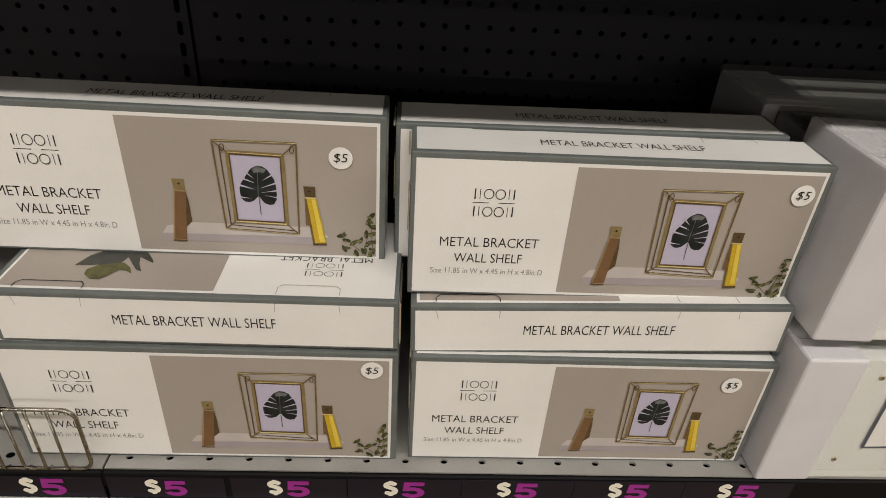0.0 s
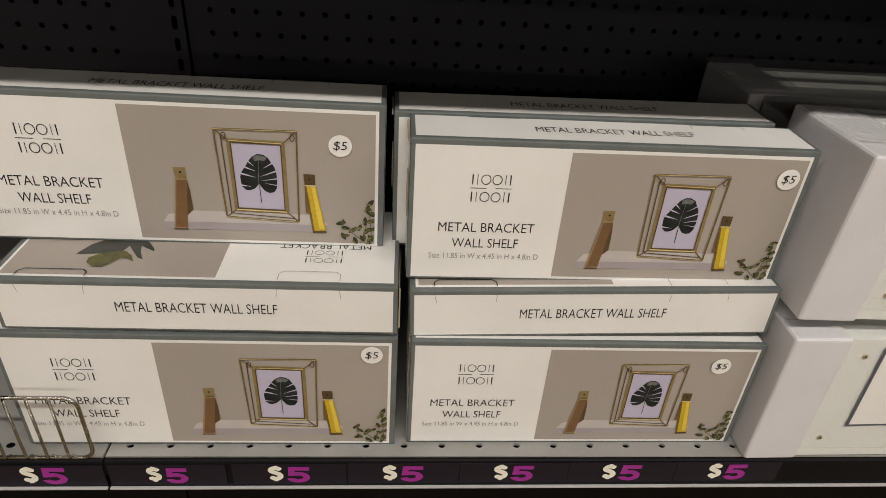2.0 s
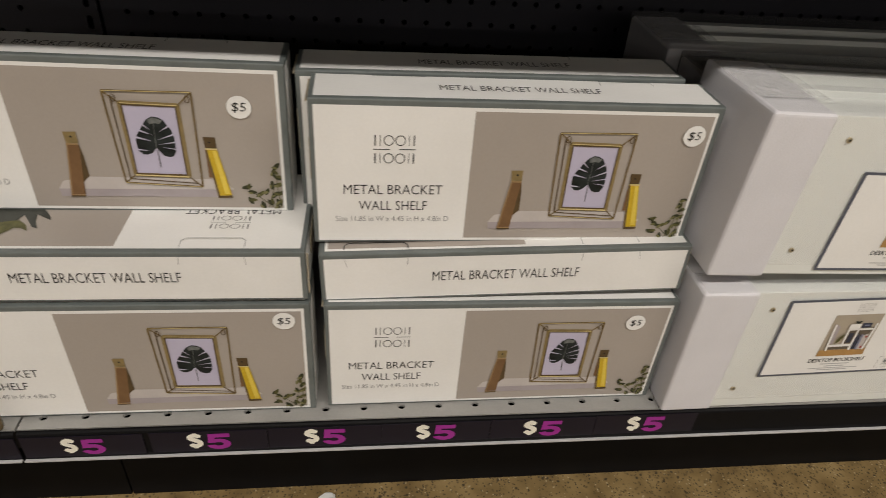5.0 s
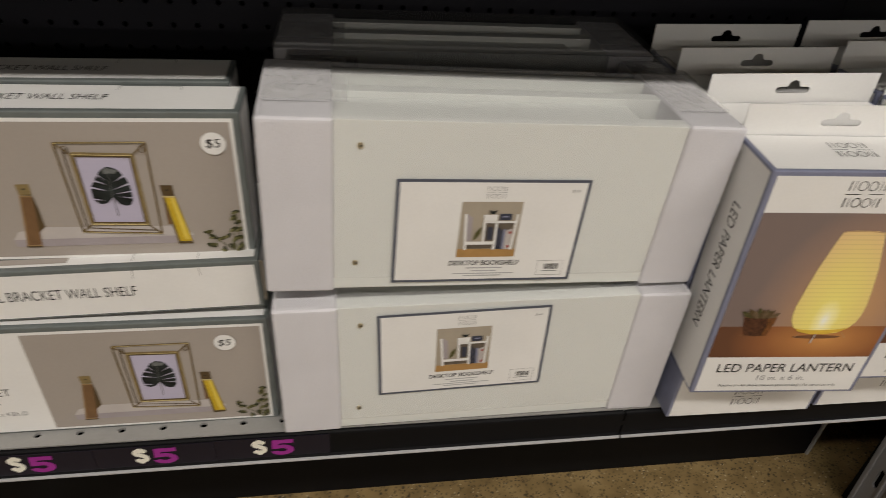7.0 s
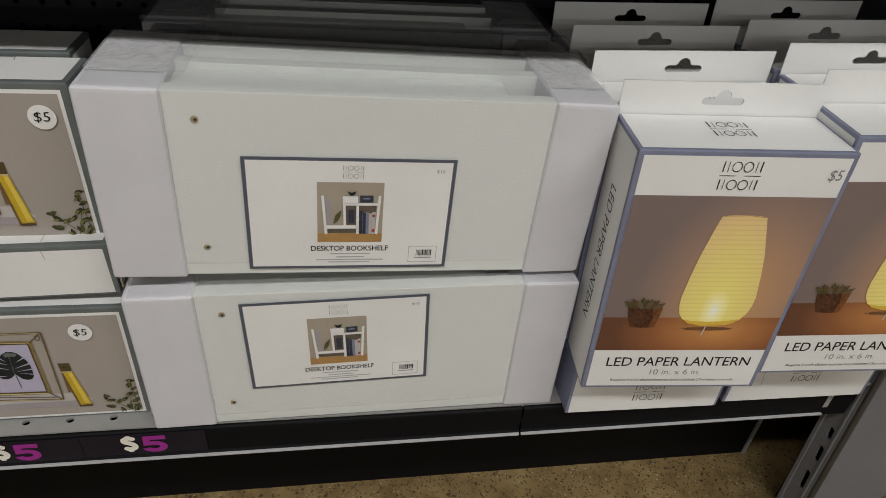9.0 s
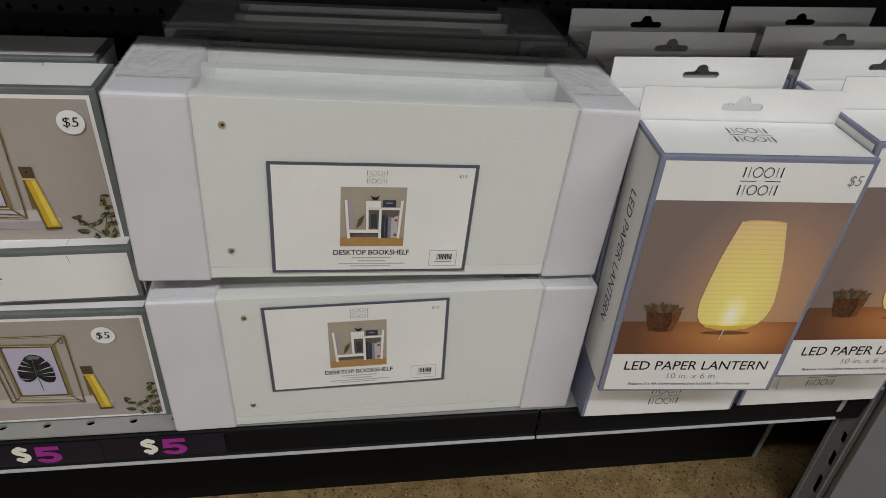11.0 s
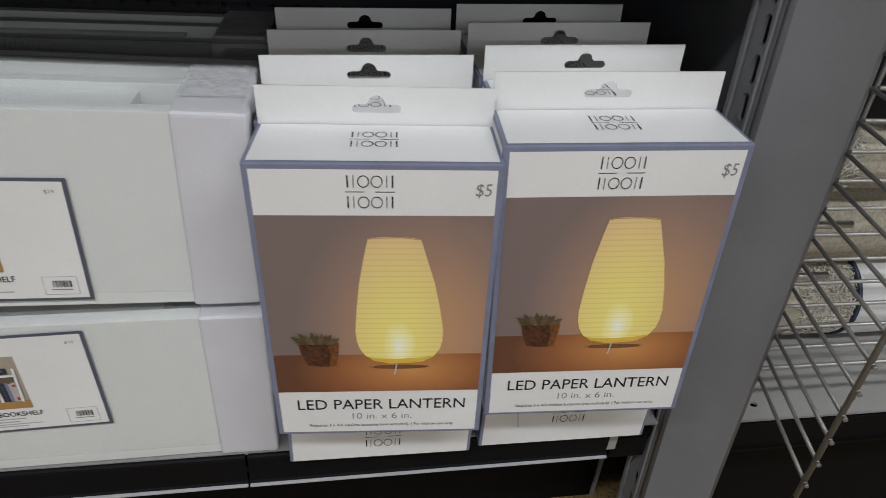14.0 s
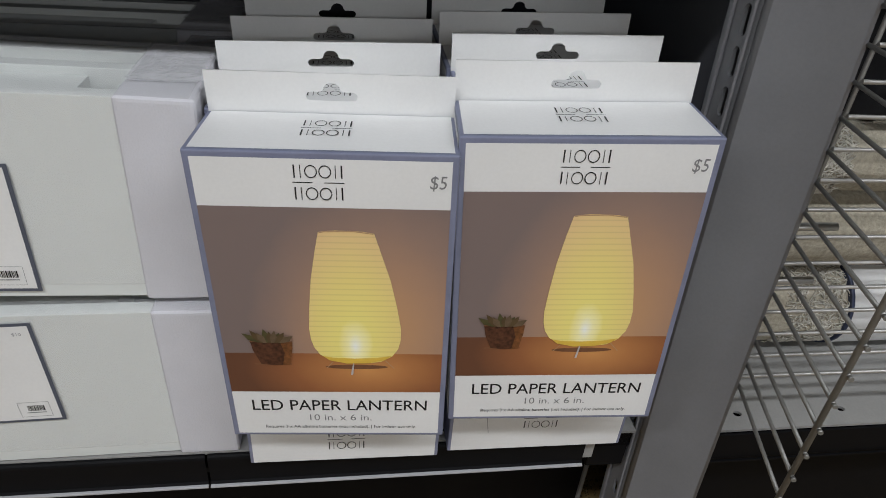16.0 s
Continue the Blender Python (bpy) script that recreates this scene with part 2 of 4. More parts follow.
AMBER = material("amber_photo_ink", (0.78, 0.52, 0.075), 0.4, spec=0.25, vary=0.2, scale=80)
RIMINK = material("pale_brown_photo_ink", (0.50, 0.30, 0.16), 0.4, spec=0.25, vary=0.2, scale=80)
TABLESHADE = material("umber_photo_ink", (0.20, 0.090, 0.043), 0.4, spec=0.25, vary=0.3, scale=80)
POTLIT = material("lit_terracotta_photo_ink", (0.21, 0.082, 0.028), 0.4, spec=0.25, vary=0.7, scale=300)
SUCCPALE = material("dry_succulent_photo_ink", (0.14, 0.095, 0.055), 0.4, spec=0.25, vary=0.4, scale=150)
POTINK = material("terracotta_photo_ink", (0.105, 0.042, 0.022), 0.4, spec=0.25, vary=0.8, scale=300)
SUCC = material("succulent_photo_ink", (0.085, 0.075, 0.03), 0.4, spec=0.25, vary=0.5, scale=150)


def cloth_material(name, colour, scale=260.0):
    return material(name, colour, 0.95, vary=0.45, scale=scale, bump=0.9, fine=900)


WEAVE = cloth_material("beige_woven_cloth", (0.45, 0.41, 0.32))
FLUFF = cloth_material("cream_fringe_yarn", (0.64, 0.61, 0.53), 120)
DARKPILE = cloth_material("black_white_pile", (0.05, 0.05, 0.055), 70)
NAVY = material("navy_trim", (0.03, 0.04, 0.08), 0.5)

# ---- mesh helpers ----


def part(name, bm, mat, parent, label=""):
    """One mesh object under a thing or a part."""
    if isinstance(bm, bpy.types.Mesh):
        me = bm
    else:
        me = bpy.data.meshes.new(name)
        bm.to_mesh(me)
        bm.free()
    if not me.materials:
        me.materials.append(mat)
    ob = new(name, me)
    ob.parent = parent
    return tagged(ob, label) if label else ob


def thing(name, label, category, group="", kind="", at=None):
    ob = new(name)
    ob.empty_display_size = 0.05
    if at is not None:
        ob.matrix_world = at
    return tagged(ob, label, category, group, kind)


def box(x0, x1, y0, y1, z0, z1, bevel=0.0, seg=2, bm=None):
    own = bm is None
    bm = bm or bmesh.new()
    r = bmesh.ops.create_cube(bm, size=1.0, matrix=Matrix.Translation(((x0 + x1) / 2, (y0 + y1) / 2, (z0 + z1) / 2)) @ Matrix.Diagonal((x1 - x0, y1 - y0, z1 - z0, 1)))
    if bevel and own:
        bmesh.ops.bevel(bm, geom=bm.edges[:], offset=bevel, segments=seg, affect="EDGES", profile=0.6)
    return bm


def rod(points, radius, sides=10):
    """A round bar through points, as one bmesh."""
    bm = bmesh.new()
    pts = [Vector(p) for p in points]
    rings = []
    for i, p in enumerate(pts):
        d = (pts[min(i + 1, len(pts) - 1)] - pts[max(i - 1, 0)]).normalized()
        side = d.orthogonal().normalized() if i == 0 else (last - d * last.dot(d)).normalized()
        last = side
        up = d.cross(side)
        rings.append([bm.verts.new(p + radius * (math.cos(6.2832 * k / sides) * side + math.sin(6.2832 * k / sides) * up)) for k in range(sides)])
    for a, b in zip(rings, rings[1:]):
        for k in range(sides):
            f = bm.faces.new((a[k], a[(k + 1) % sides], b[(k + 1) % sides], b[k]))
            f.smooth = True
    bm.faces.new(rings[0][::-1])
    bm.faces.new(rings[-1])
    return bm


# layers of ink on a face: each is a paper-thin sheet lifted off the one below
INKSTEP = 0.00025


def sheet(polys, layer, face="front", depth=0.0):
    """Flat printed shapes. polys: lists of (u, v). front: u = x, v = z, facing -y; top: u = x, v = y, facing +z at height depth; left: u = y, v = z, facing -x."""
    bm = bmesh.new()
    d = INKSTEP * (layer + 1)
    for i, poly in enumerate(polys):
        d = INKSTEP * (layer + 1) + i * 4e-6
        if face == "front":
            vs = [bm.verts.new((u, -d + depth, v)) for u, v in poly]
        elif face == "top":
            vs = [bm.verts.new((u, v, depth + d)) for u, v in poly]
        else:
            vs = [bm.verts.new((depth - d, u, v)) for u, v in poly]
        bm.faces.new(vs)
    bm.normal_update()
    want = {"front": Vector((0, -1, 0)), "top": Vector((0, 0, 1)), "left": Vector((-1, 0, 0))}[face]
    for f in bm.faces:
        if f.normal.dot(want) < 0:
            f.normal_flip()
    return bm


def rect(u0, u1, v0, v1):
    return [(u0, v0), (u1, v0), (u1, v1), (u0, v1)]


def disc(u, v, ru, rv=None, n=28):
    rv = rv or ru
    return [(u + ru * math.cos(6.2832 * k / n), v + rv * math.sin(6.2832 * k / n)) for k in range(n)]


def ring_quads(u, v, ru, rv, t, n=18):
    out = []
    for k in range(n):
        a, b = 6.2832 * k / n, 6.2832 * (k + 1) / n
        out.append([(u + ru * math.cos(a), v + rv * math.sin(a)), (u + ru * math.cos(b), v + rv * math.sin(b)), (u + (ru - t) * math.cos(b), v + (rv - t) * math.sin(b)), (u + (ru - t) * math.cos(a), v + (rv - t) * math.sin(a))])
    return out


def bar(p, q, t):
    """A straight stroke from p to q of thickness t."""
    dx, dy = q[0] - p[0], q[1] - p[1]
    k = t / 2 / math.hypot(dx, dy)
    return [(p[0] - dy * k, p[1] + dx * k), (q[0] - dy * k, q[1] + dx * k), (q[0] + dy * k, q[1] - dx * k), (p[0] + dy * k, p[1] - dx * k)]


def loop_bars(quad, t):
    return [bar(quad[i], quad[(i + 1) % len(quad)], t) for i in range(len(quad))]


def badge(u, v, w, h):
    """The maker's mark as plain shapes: two rows of uprights and rings with a rule between."""
    out = [bar((u - w / 2, v), (u - w * 0.11, v), h * 0.022), bar((u + w * 0.11, v), (u + w / 2, v), h * 0.022)]
    for s in (1, -1):
        c, hh = v + s * h * 0.30, h * 0.175
        for a, b in ((-0.470, -0.440), (-0.345, -0.330), (0.330, 0.345), (0.440, 0.470)):
            out.append(rect(u + w * a, u + w * b, c - hh, c + hh))
        for x in (-0.135, 0.135):
            out += ring_quads(u + w * x, c, w * 0.122, hh, h * 0.026)
    return out


GLYPHS = {}


def words(text, w, h, weight=0.0, slant=0.0):
    """Flat lettering as point and face lists, centred on 0, 0 and w by h large."""
    key = (text, w, h, weight, slant)
    if key not in GLYPHS:
        cu = bpy.data.curves.new("lettering", "FONT")
        cu.body, cu.resolution_u, cu.offset, cu.shear = text, 3, weight, slant
        ob = new("lettering", cu)
        bpy.context.view_layer.update()
        me = bpy.data.meshes.new_from_object(ob.evaluated_get(bpy.context.evaluated_depsgraph_get()))
        co = np.array([v.co[:2] for v in me.vertices])
        lo, hi = co.min(0), co.max(0)
        co = (co - (lo + hi) / 2) / (hi - lo) * (w, h)
        GLYPHS[key] = ([tuple(c) for c in co], [tuple(p.vertices) for p in me.polygons])
        bpy.data.objects.remove(ob)
        bpy.data.meshes.remove(me)
        bpy.data.curves.remove(cu)
    return GLYPHS[key]


def lettering(text, u, v, w, h, layer, face="front", depth=0.0, weight=0.0, turn=0, slant=0.0):
    co, faces = words(text, w, h, weight, slant)
    ca, sa = math.cos(radians(turn or 0)), math.sin(radians(turn or 0))
    polys_at = [(u - b, v - a) if turn is None else (u + ca * a - sa * b, v + sa * a + ca * b) for a, b in co]
    bm = bmesh.new()
    d = INKSTEP * (layer + 1)
    place = {"front": lambda p: (p[0], depth - d, p[1]), "top": lambda p: (p[0], p[1], depth + d), "left": lambda p: (depth - d, p[0], p[1])}[face]
    vs = [bm.verts.new(place(p)) for p in polys_at]
    for f in faces:
        try:
            bm.faces.new([vs[i] for i in f])
        except ValueError:
            pass
    return bm


def pierced(outer, holes, thick, along="y"):
    """A plate with real holes, in the x-z plane, thick along y."""
    cu = bpy.data.curves.new("plate", "CURVE")
    cu.dimensions, cu.fill_mode, cu.extrude = "2D", "BOTH", thick / 2
    for loop in [outer] + holes:
        sp = cu.splines.new("POLY")
        sp.points.add(len(loop) - 1)
        for p, (u, v) in zip(sp.points, loop):
            p.co = (u, v, 0, 1)
        sp.use_cyclic_u = True
    ob = new("plate", cu)
    bpy.context.view_layer.update()
    me = bpy.data.meshes.new_from_object(ob.evaluated_get(bpy.context.evaluated_depsgraph_get()))
    bpy.data.objects.remove(ob)
    bpy.data.curves.remove(cu)
    me.transform(Matrix(((1, 0, 0, 0), (0, 0, -1, 0), (0, 1, 0, 0), (0, 0, 0, 1))) if along == "y" else Matrix(((0, 0, 1, 0), (1, 0, 0, 0), (0, 1, 0, 0), (0, 0, 0, 1))))
    return me


def structure(name, bm, mat, label, category):
    ob = part(name, bm, mat, None)
    return tagged(ob, label, category, kind="structure")


# ---- the shop's shell ----
DECK_Z, LIP_Y, BACK_Y = 0.3245, 0.438, 0.87
POST_X0, POST_X1, POST_Y = 1.1525, 1.2005, 0.445
structure("floor", box(-7, 8, -12, 1.6, -0.12, 0), FLOOR, "sandy polished concrete floor with dark and pale chips", "floor")
structure("ceiling", box(-7, 8, -12, 1.6, 3.2, 3.3), CEIL, "plain grey painted shop ceiling", "ceiling")
structure("wall_south", box(-7, 8, -12.1, -12, 0, 3.2), WALL, "plain dull grey painted shop wall", "wall")
structure("wall_north", box(-7, 8, 1.6, 1.7, 0, 3.2), WALL, "plain dull grey painted shop wall", "wall")
structure("wall_west", box(-7.1, -7, -12, 1.6, 0, 3.2), WALL, "plain dull grey painted shop wall", "wall")
structure("wall_east", box(8, 8.1, -12, 1.6, 0, 3.2), WALL, "plain dull grey painted shop wall", "wall")

# ---- the shelving run ----


def peg_panel(x0, x1, z0, z1, first_x, first_z, pitch, radius):
    """A perforated back panel with through holes, 8-sided, and plain sheet above and below."""
    verts, faces = [], []
    nx, nz = int((x1 - first_x) / pitch), int((z1 - first_z) / pitch)
    for i in range(nx):
        for k in range(nz):
            cx, cz, h = first_x + i * pitch, first_z + k * pitch, pitch / 2
            base = len(verts)
            for a in range(8):
                c, s = math.cos(0.7854 * a), math.sin(0.7854 * a)
                g = h / max(abs(c), abs(s))
                verts += [(cx + g * c, BACK_Y, cz + g * s), (cx + radius * c, BACK_Y, cz + radius * s), (cx + radius * c, BACK_Y + 0.004, cz + radius * s)]
            for a in range(8):
                p, q = base + 3 * a, base + 3 * ((a + 1) % 8)
                faces += [(p, q, q + 1, p + 1), (p + 1, q + 1, q + 2, p + 2)]
    left, right, low, high = first_x - pitch / 2, first_x + (nx - 0.5) * pitch, first_z - pitch / 2, first_z + (nz - 0.5) * pitch
    for a, b, c, d in ((x0, left, z0, z1), (right, x1, z0, z1), (left, right, z0, low), (left, right, high, z1)):
        n = len(verts)
        verts += [(a, BACK_Y, c), (b, BACK_Y, c), (b, BACK_Y, d), (a, BACK_Y, d)]
        faces.append((n, n + 1, n + 2, n + 3))
    me = bpy.data.meshes.new("back_panel")
    me.from_pydata(verts, [], faces)
    return me


gondola = thing("shelving_unit", "black metal shelving bay with a perforated back and low deck", "shelving", at=pose(0, 0, 0))
part("back_panel", peg_panel(-0.25, POST_X0 + 0.01, DECK_Z, 1.55, -0.2195, 0.3335, 0.0288, 0.0037), PEG, gondola, "black perforated back panel")
# near-black sheet that paints the darkness seen through the peg holes
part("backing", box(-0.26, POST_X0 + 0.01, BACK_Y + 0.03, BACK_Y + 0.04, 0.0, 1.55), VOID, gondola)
# deck: a folded tray with its front edge rounded down into the lip, a row of round holes along the front
HOLES = [disc(-0.235 + 0.0385 * i, 0.456, 0.0037, 0.0030, 12) for i in range(35)]
deck_me = pierced(rect(-0.254, POST_X0 - 0.004, LIP_Y + 0.0045, BACK_Y), HOLES, 0.003)
for v in deck_me.vertices:
    v.co = (v.co.x, v.co.z, DECK_Z - 0.0015 + v.co.y)
part("deck", deck_me, DECK, gondola, "grey enamelled deck with a row of small holes")
# near-black slab painting in the shade below the deck holes
part("deck_shade_slab", box(-0.254, POST_X0 - 0.004, LIP_Y + 0.012, BACK_Y, DECK_Z - 0.03, DECK_Z - 0.012), VOID, gondola)
part("kick_plate", box(-0.254, 1.190, 0.590, 0.600, 0.0, DECK_Z - 0.032), BLACK, gondola, "black recessed kick plate")
part("kick_flange", box(1.1905, 1.1955, 0.587, 0.600, 0.0, DECK_Z - 0.05), DECK, gondola, "bare grey flange at the end of the kick plate")
# shelf out of view; the lip is added and hung low to place its shadow
part("upper_shelf", box(-0.25, POST_X0 - 0.004, 0.443, BACK_Y - 0.002, 0.900, 0.925, 0.003), BLACK, gondola, "black upper shelf")
part("shade_lip", box(-0.25, POST_X0 - 0.004, 0.4370, 0.4425, 0.800, 0.925, 0.001), BLACK, gondola)


def slot_loops(u, v0, pitch, count, w, h):
    out = []
    for k in range(count):
        c = v0 + pitch * k
        loop = []
        for a in range(12):
            an = 6.2832 * a / 12
            loop.append((u + w * 0.5 * math.cos(an), c + (h / 2 - w / 2) * (1 if math.sin(an) >= 0 else -1) + w * 0.5 * math.sin(an)))
        out.append(loop)
    return out


# slotted strip between the two back panels
strip_me = pierced(rect(-0.286, -0.252, DECK_Z, 1.55), slot_loops(-0.264, 0.3365, 0.0270, 40, 0.0075, 0.0175), 0.003)
strip_me.transform(Matrix.Translation((0, BACK_Y - 0.004, 0)))
part("upright_strip", strip_me, PEG, gondola, "black slotted upright strip")


def price_channel(x0, x1, parent):
    """Lip of the deck with its ticket channel: a curled top edge, a flat front and a pale bottom bead."""
    bm = bmesh.new()
    prof = [(0.0045, -0.0004), (0.0025, -0.0006), (0.0008, -0.0018), (0.0, -0.004), (0.0, -0.0330), (-0.003, -0.0365), (-0.003, -0.0380), (0.014, -0.0380)]
    rows = [[bm.verts.new((x, LIP_Y + y, DECK_Z + z - 0.0012)) for y, z in prof] for x in (x0, x1)]
    for i in range(len(prof) - 1):
        bm.faces.new((rows[0][i], rows[1][i], rows[1][i + 1], rows[0][i + 1]))
    bmesh.ops.recalc_face_normals(bm, faces=bm.faces[:])
    ch = part("price_channel", bm, BLACK, parent, "black front lip with a ticket channel")
    part("bottom_bead", box(x0, x1, LIP_Y - 0.0045, LIP_Y - 0.001, DECK_Z - 0.0385, DECK_Z - 0.0363, 0.0005), WHITELINE, ch, "thin pale bottom bead")
    return ch


for a, b in ((-0.254, 0.742), (0.744, 1.098)):
    price_channel(a, b, gondola)
part("end_cap", box(1.0985, 1.110, LIP_Y + 0.004, LIP_Y + 0.03, DECK_Z - 0.036, DECK_Z - 0.003, 0.001), DECK, gondola, "bare grey end of the lip")
part("hook", box(1.1105, 1.1500, LIP_Y + 0.012, LIP_Y + 0.06, DECK_Z - 0.060, DECK_Z - 0.006, 0.002), BLACK, gondola, "black hook plate in the post")

left_bay = thing("shelving_unit", "black metal shelving bay beside the boxed wall shelves", "shelving", at=pose(0, 0, 0))
part("back_panel", peg_panel(-1.6, -0.288, DECK_Z, 1.55, -1.5945 + 0.012, 0.3335, 0.0288, 0.0037), PEG, left_bay, "black perforated back panel")
# same near-black sheet, shade put in behind this panel's holes
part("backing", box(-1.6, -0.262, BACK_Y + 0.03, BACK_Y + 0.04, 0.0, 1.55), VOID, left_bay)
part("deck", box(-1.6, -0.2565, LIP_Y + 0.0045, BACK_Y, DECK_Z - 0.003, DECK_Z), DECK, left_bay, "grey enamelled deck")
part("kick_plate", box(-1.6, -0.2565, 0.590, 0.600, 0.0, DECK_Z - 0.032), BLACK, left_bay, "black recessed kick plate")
# flat near-black discs stand in for the shade inside deck holes
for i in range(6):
    part("dark_hole_disc", sheet([disc(-0.348 - 0.0385 * i, 0.456, 0.0042, 0.0034, 12)], 0, "top", DECK_Z), VOID, left_bay)
# unseen shelf again, with an added lip that shades the goods
part("upper_shelf", box(-1.6, -0.2565, 0.443, BACK_Y - 0.002, 0.900, 0.925, 0.003), BLACK, left_bay, "black upper shelf")
part("shade_lip", box(-1.6, -0.2565, 0.4370, 0.4425, 0.795, 0.925, 0.001), BLACK, left_bay)
price_channel(-1.6, -0.2565, left_bay)

# ---- grey slotted post between the bays ----
post = thing("upright_post", "grey enamelled steel post with slots down its side", "post", at=pose(1.1525, 0.445, 0.45, -2.6, -0.7, 0) @ Matrix.Translation((-1.1525, -0.445, -0.45)))
SIDE_Y = POST_Y + 0.043
slots = slot_loops(POST_Y + 0.0215, 0.296, 0.0295, 60, 0.0085, 0.0225)
for z, h in ((0.132, 0.034), (0.183, 0.026), (0.221, 0.019)):
    slots += slot_loops(POST_Y + 0.0215, z, 1, 1, 0.0085, h)
side_me = pierced(rect(POST_Y + 0.006, SIDE_Y, 0.006, 2.1), slots, 0.003, along="x")
side_me.transform(Matrix.Translation((POST_X0 + 0.0015, 0, 0)))
part("slotted_side", side_me, POST, post, "grey side with tall dark slots")
# front plate, set at a slant from the slotted side out to the far edge, with rolled edges
FAR_Y = 0.403
plate = [(POST_X0, POST_Y + 0.0055), (POST_X0 + 0.0004, POST_Y + 0.002), (POST_X0 + 0.0020, POST_Y - 0.0015), (POST_X1 - 0.004, FAR_Y - 0.0005), (POST_X1 - 0.0012, FAR_Y - 0.0012), (POST_X1, FAR_Y + 0.001), (POST_X1, FAR_Y + 0.006), (POST_X0 + 0.006, POST_Y + 0.0055)]
face = bmesh.new()
rims = [[face.verts.new((x, y, z)) for x, y in plate] for z in (0.006, 2.1)]
for k in range(len(plate)):
    face.faces.new((rims[0][k], rims[0][(k + 1) % len(plate)], rims[1][(k + 1) % len(plate)], rims[1][k])).smooth = k in (0, 1, 3, 4)
face.faces.new(rims[0][::-1])
face.faces.new(rims[1])
bmesh.ops.recalc_face_normals(face, faces=face.faces[:])
part("front_face", face, POST, post)
part("far_side", box(POST_X1 - 0.003, POST_X1, FAR_Y + 0.0065, SIDE_Y, 0.006, 2.1), POST, post)
part("rib", box(POST_X0 - 0.0030, POST_X0 - 0.0005, POST_Y + 0.0095, POST_Y + 0.0130, 0.006, 2.1, 0.001), POST, post)
part("rib", box(POST_X0 - 0.0035, POST_X0 - 0.0005, SIDE_Y - 0.007, SIDE_Y - 0.001, 0.006, 2.1, 0.001), POST, post)
# near-black sheet added so the slots look dark inside
part("slot_shade_sheet", box(POST_X0 + 0.02, POST_X0 + 0.024, POST_Y + 0.008, SIDE_Y - 0.002, 0.006, 2.1), VOID, post)
divider = structure("partition", box(POST_X0 + 0.004, POST_X1 - 0.004, 0.512, BACK_Y - 0.002, DECK_Z + 0.013, 1.19), SIDE, "dark grey steel side panel behind the post", "partition")

# ---- the next bay: grey deck, wire panel, rolled rugs ----
right_bay = thing("shelving_unit", "grey decked metal shelving bay holding rolled rugs", "shelving", at=pose(0, 0, 0))
deck2 = pierced(rect(POST_X1 + 0.002, 2.4, 0.428, BACK_Y), [disc(1.255 + 0.115 * i, 0.448, 0.0045, 0.0036, 12) for i in range(6)], 0.003)
for v in deck2.vertices:
    v.co = (v.co.x, v.co.z, DECK_Z + 0.011 - 0.0015 + v.co.y)
part("deck", deck2, DECK, right_bay, "grey enamelled deck with small holes")
part("price_channel", box(POST_X1 + 0.002, 2.4, 0.4250, 0.4278, 0.297, 0.332, 0.001), BLACK, right_bay, "empty black ticket channel")
part("bottom_bead", box(POST_X1 + 0.002, 2.4, 0.4220, 0.4248, 0.2945, 0.2965, 0.0005), BLACK, right_bay)
part("kick_plate", box(POST_X1 + 0.002, 2.4, 0.500, 0.510, 0.0, 0.299), BLACK, right_bay)
# another near-black slab, the shade under this deck as colour
part("lower_shade_slab", box(POST_X1 + 0.002, 2.4, 0.432, BACK_Y, 0.300, 0.318), VOID, right_bay)
part("back_panel", box(POST_X1 + 0.002, 2.4, BACK_Y, BACK_Y + 0.01, 0.0, 1.55), POST, right_bay)
# unseen shelf over the rugs, its lip added as a light block
part("upper_shelf", box(POST_X1 + 0.002, 2.4, 0.443, BACK_Y - 0.002, 0.900, 0.925, 0.003), BLACK, right_bay, "black upper shelf")
part("shade_lip", box(POST_X1 + 0.002, 2.4, 0.4370, 0.4425, 0.872, 0.925, 0.001), BLACK, right_bay)

# wire panel: a front of level wires and a wing that stands out into the aisle
wire_panel = thing("wire_rack", "steel wire guard panel clipped to the grey post", "wire rack", at=pose(0, 0, 0))
WING = (1.2015, 0.4045), (1.1745, 0.2950)
for k in range(20):
    z = 0.4235 + 0.0239 * k
    # the post leans back a little, and the wires are clipped along its edge
    part("wing_wire", rod([(WING[0][0] - 0.016 * (z - 0.45), WING[0][1] + 0.045 * (z - 0.45), z), (WING[1][0] - 0.001, WING[1][1] - 0.003, z)], 0.0016, 8), STEEL, wire_panel)
    part("wire_tip", rod([(WING[1][0] - 0.0010, WING[1][1] - 0.0032, z), (WING[1][0] - 0.0016, WING[1][1] - 0.0055, z)], 0.0017, 10), STEEL, wire_panel)
    part("front_wire", rod([(1.2025, 0.4125, z + 0.0005), (2.3, 0.4125, z + 0.0005)], 0.0017, 8), CHROME, wire_panel)
part("end_rod", rod([(WING[1][0] - 0.0002, WING[1][1] - 0.0005, 0.405), (WING[1][0] - 0.0042, WING[1][1] + 0.0015, 0.90)], 0.0021, 10), STEEL, wire_panel, "dull steel upright rod")
part("corner_rod", rod([(1.2035, 0.4160, 0.42), (1.2035, 0.4160, 0.90)], 0.0018, 10), STEEL, wire_panel)
part("end_rod", rod([(2.3, 0.4155, 0.334), (2.3, 0.4155, 0.90)], 0.0024, 10), STEEL, wire_panel)
for z in (0.514, 0.566):
    part("clip", rod([(1.204, 0.430, z), (1.250, 0.430, z)], 0.0034, 10), CHROME, wire_panel, "short bright clip bar")

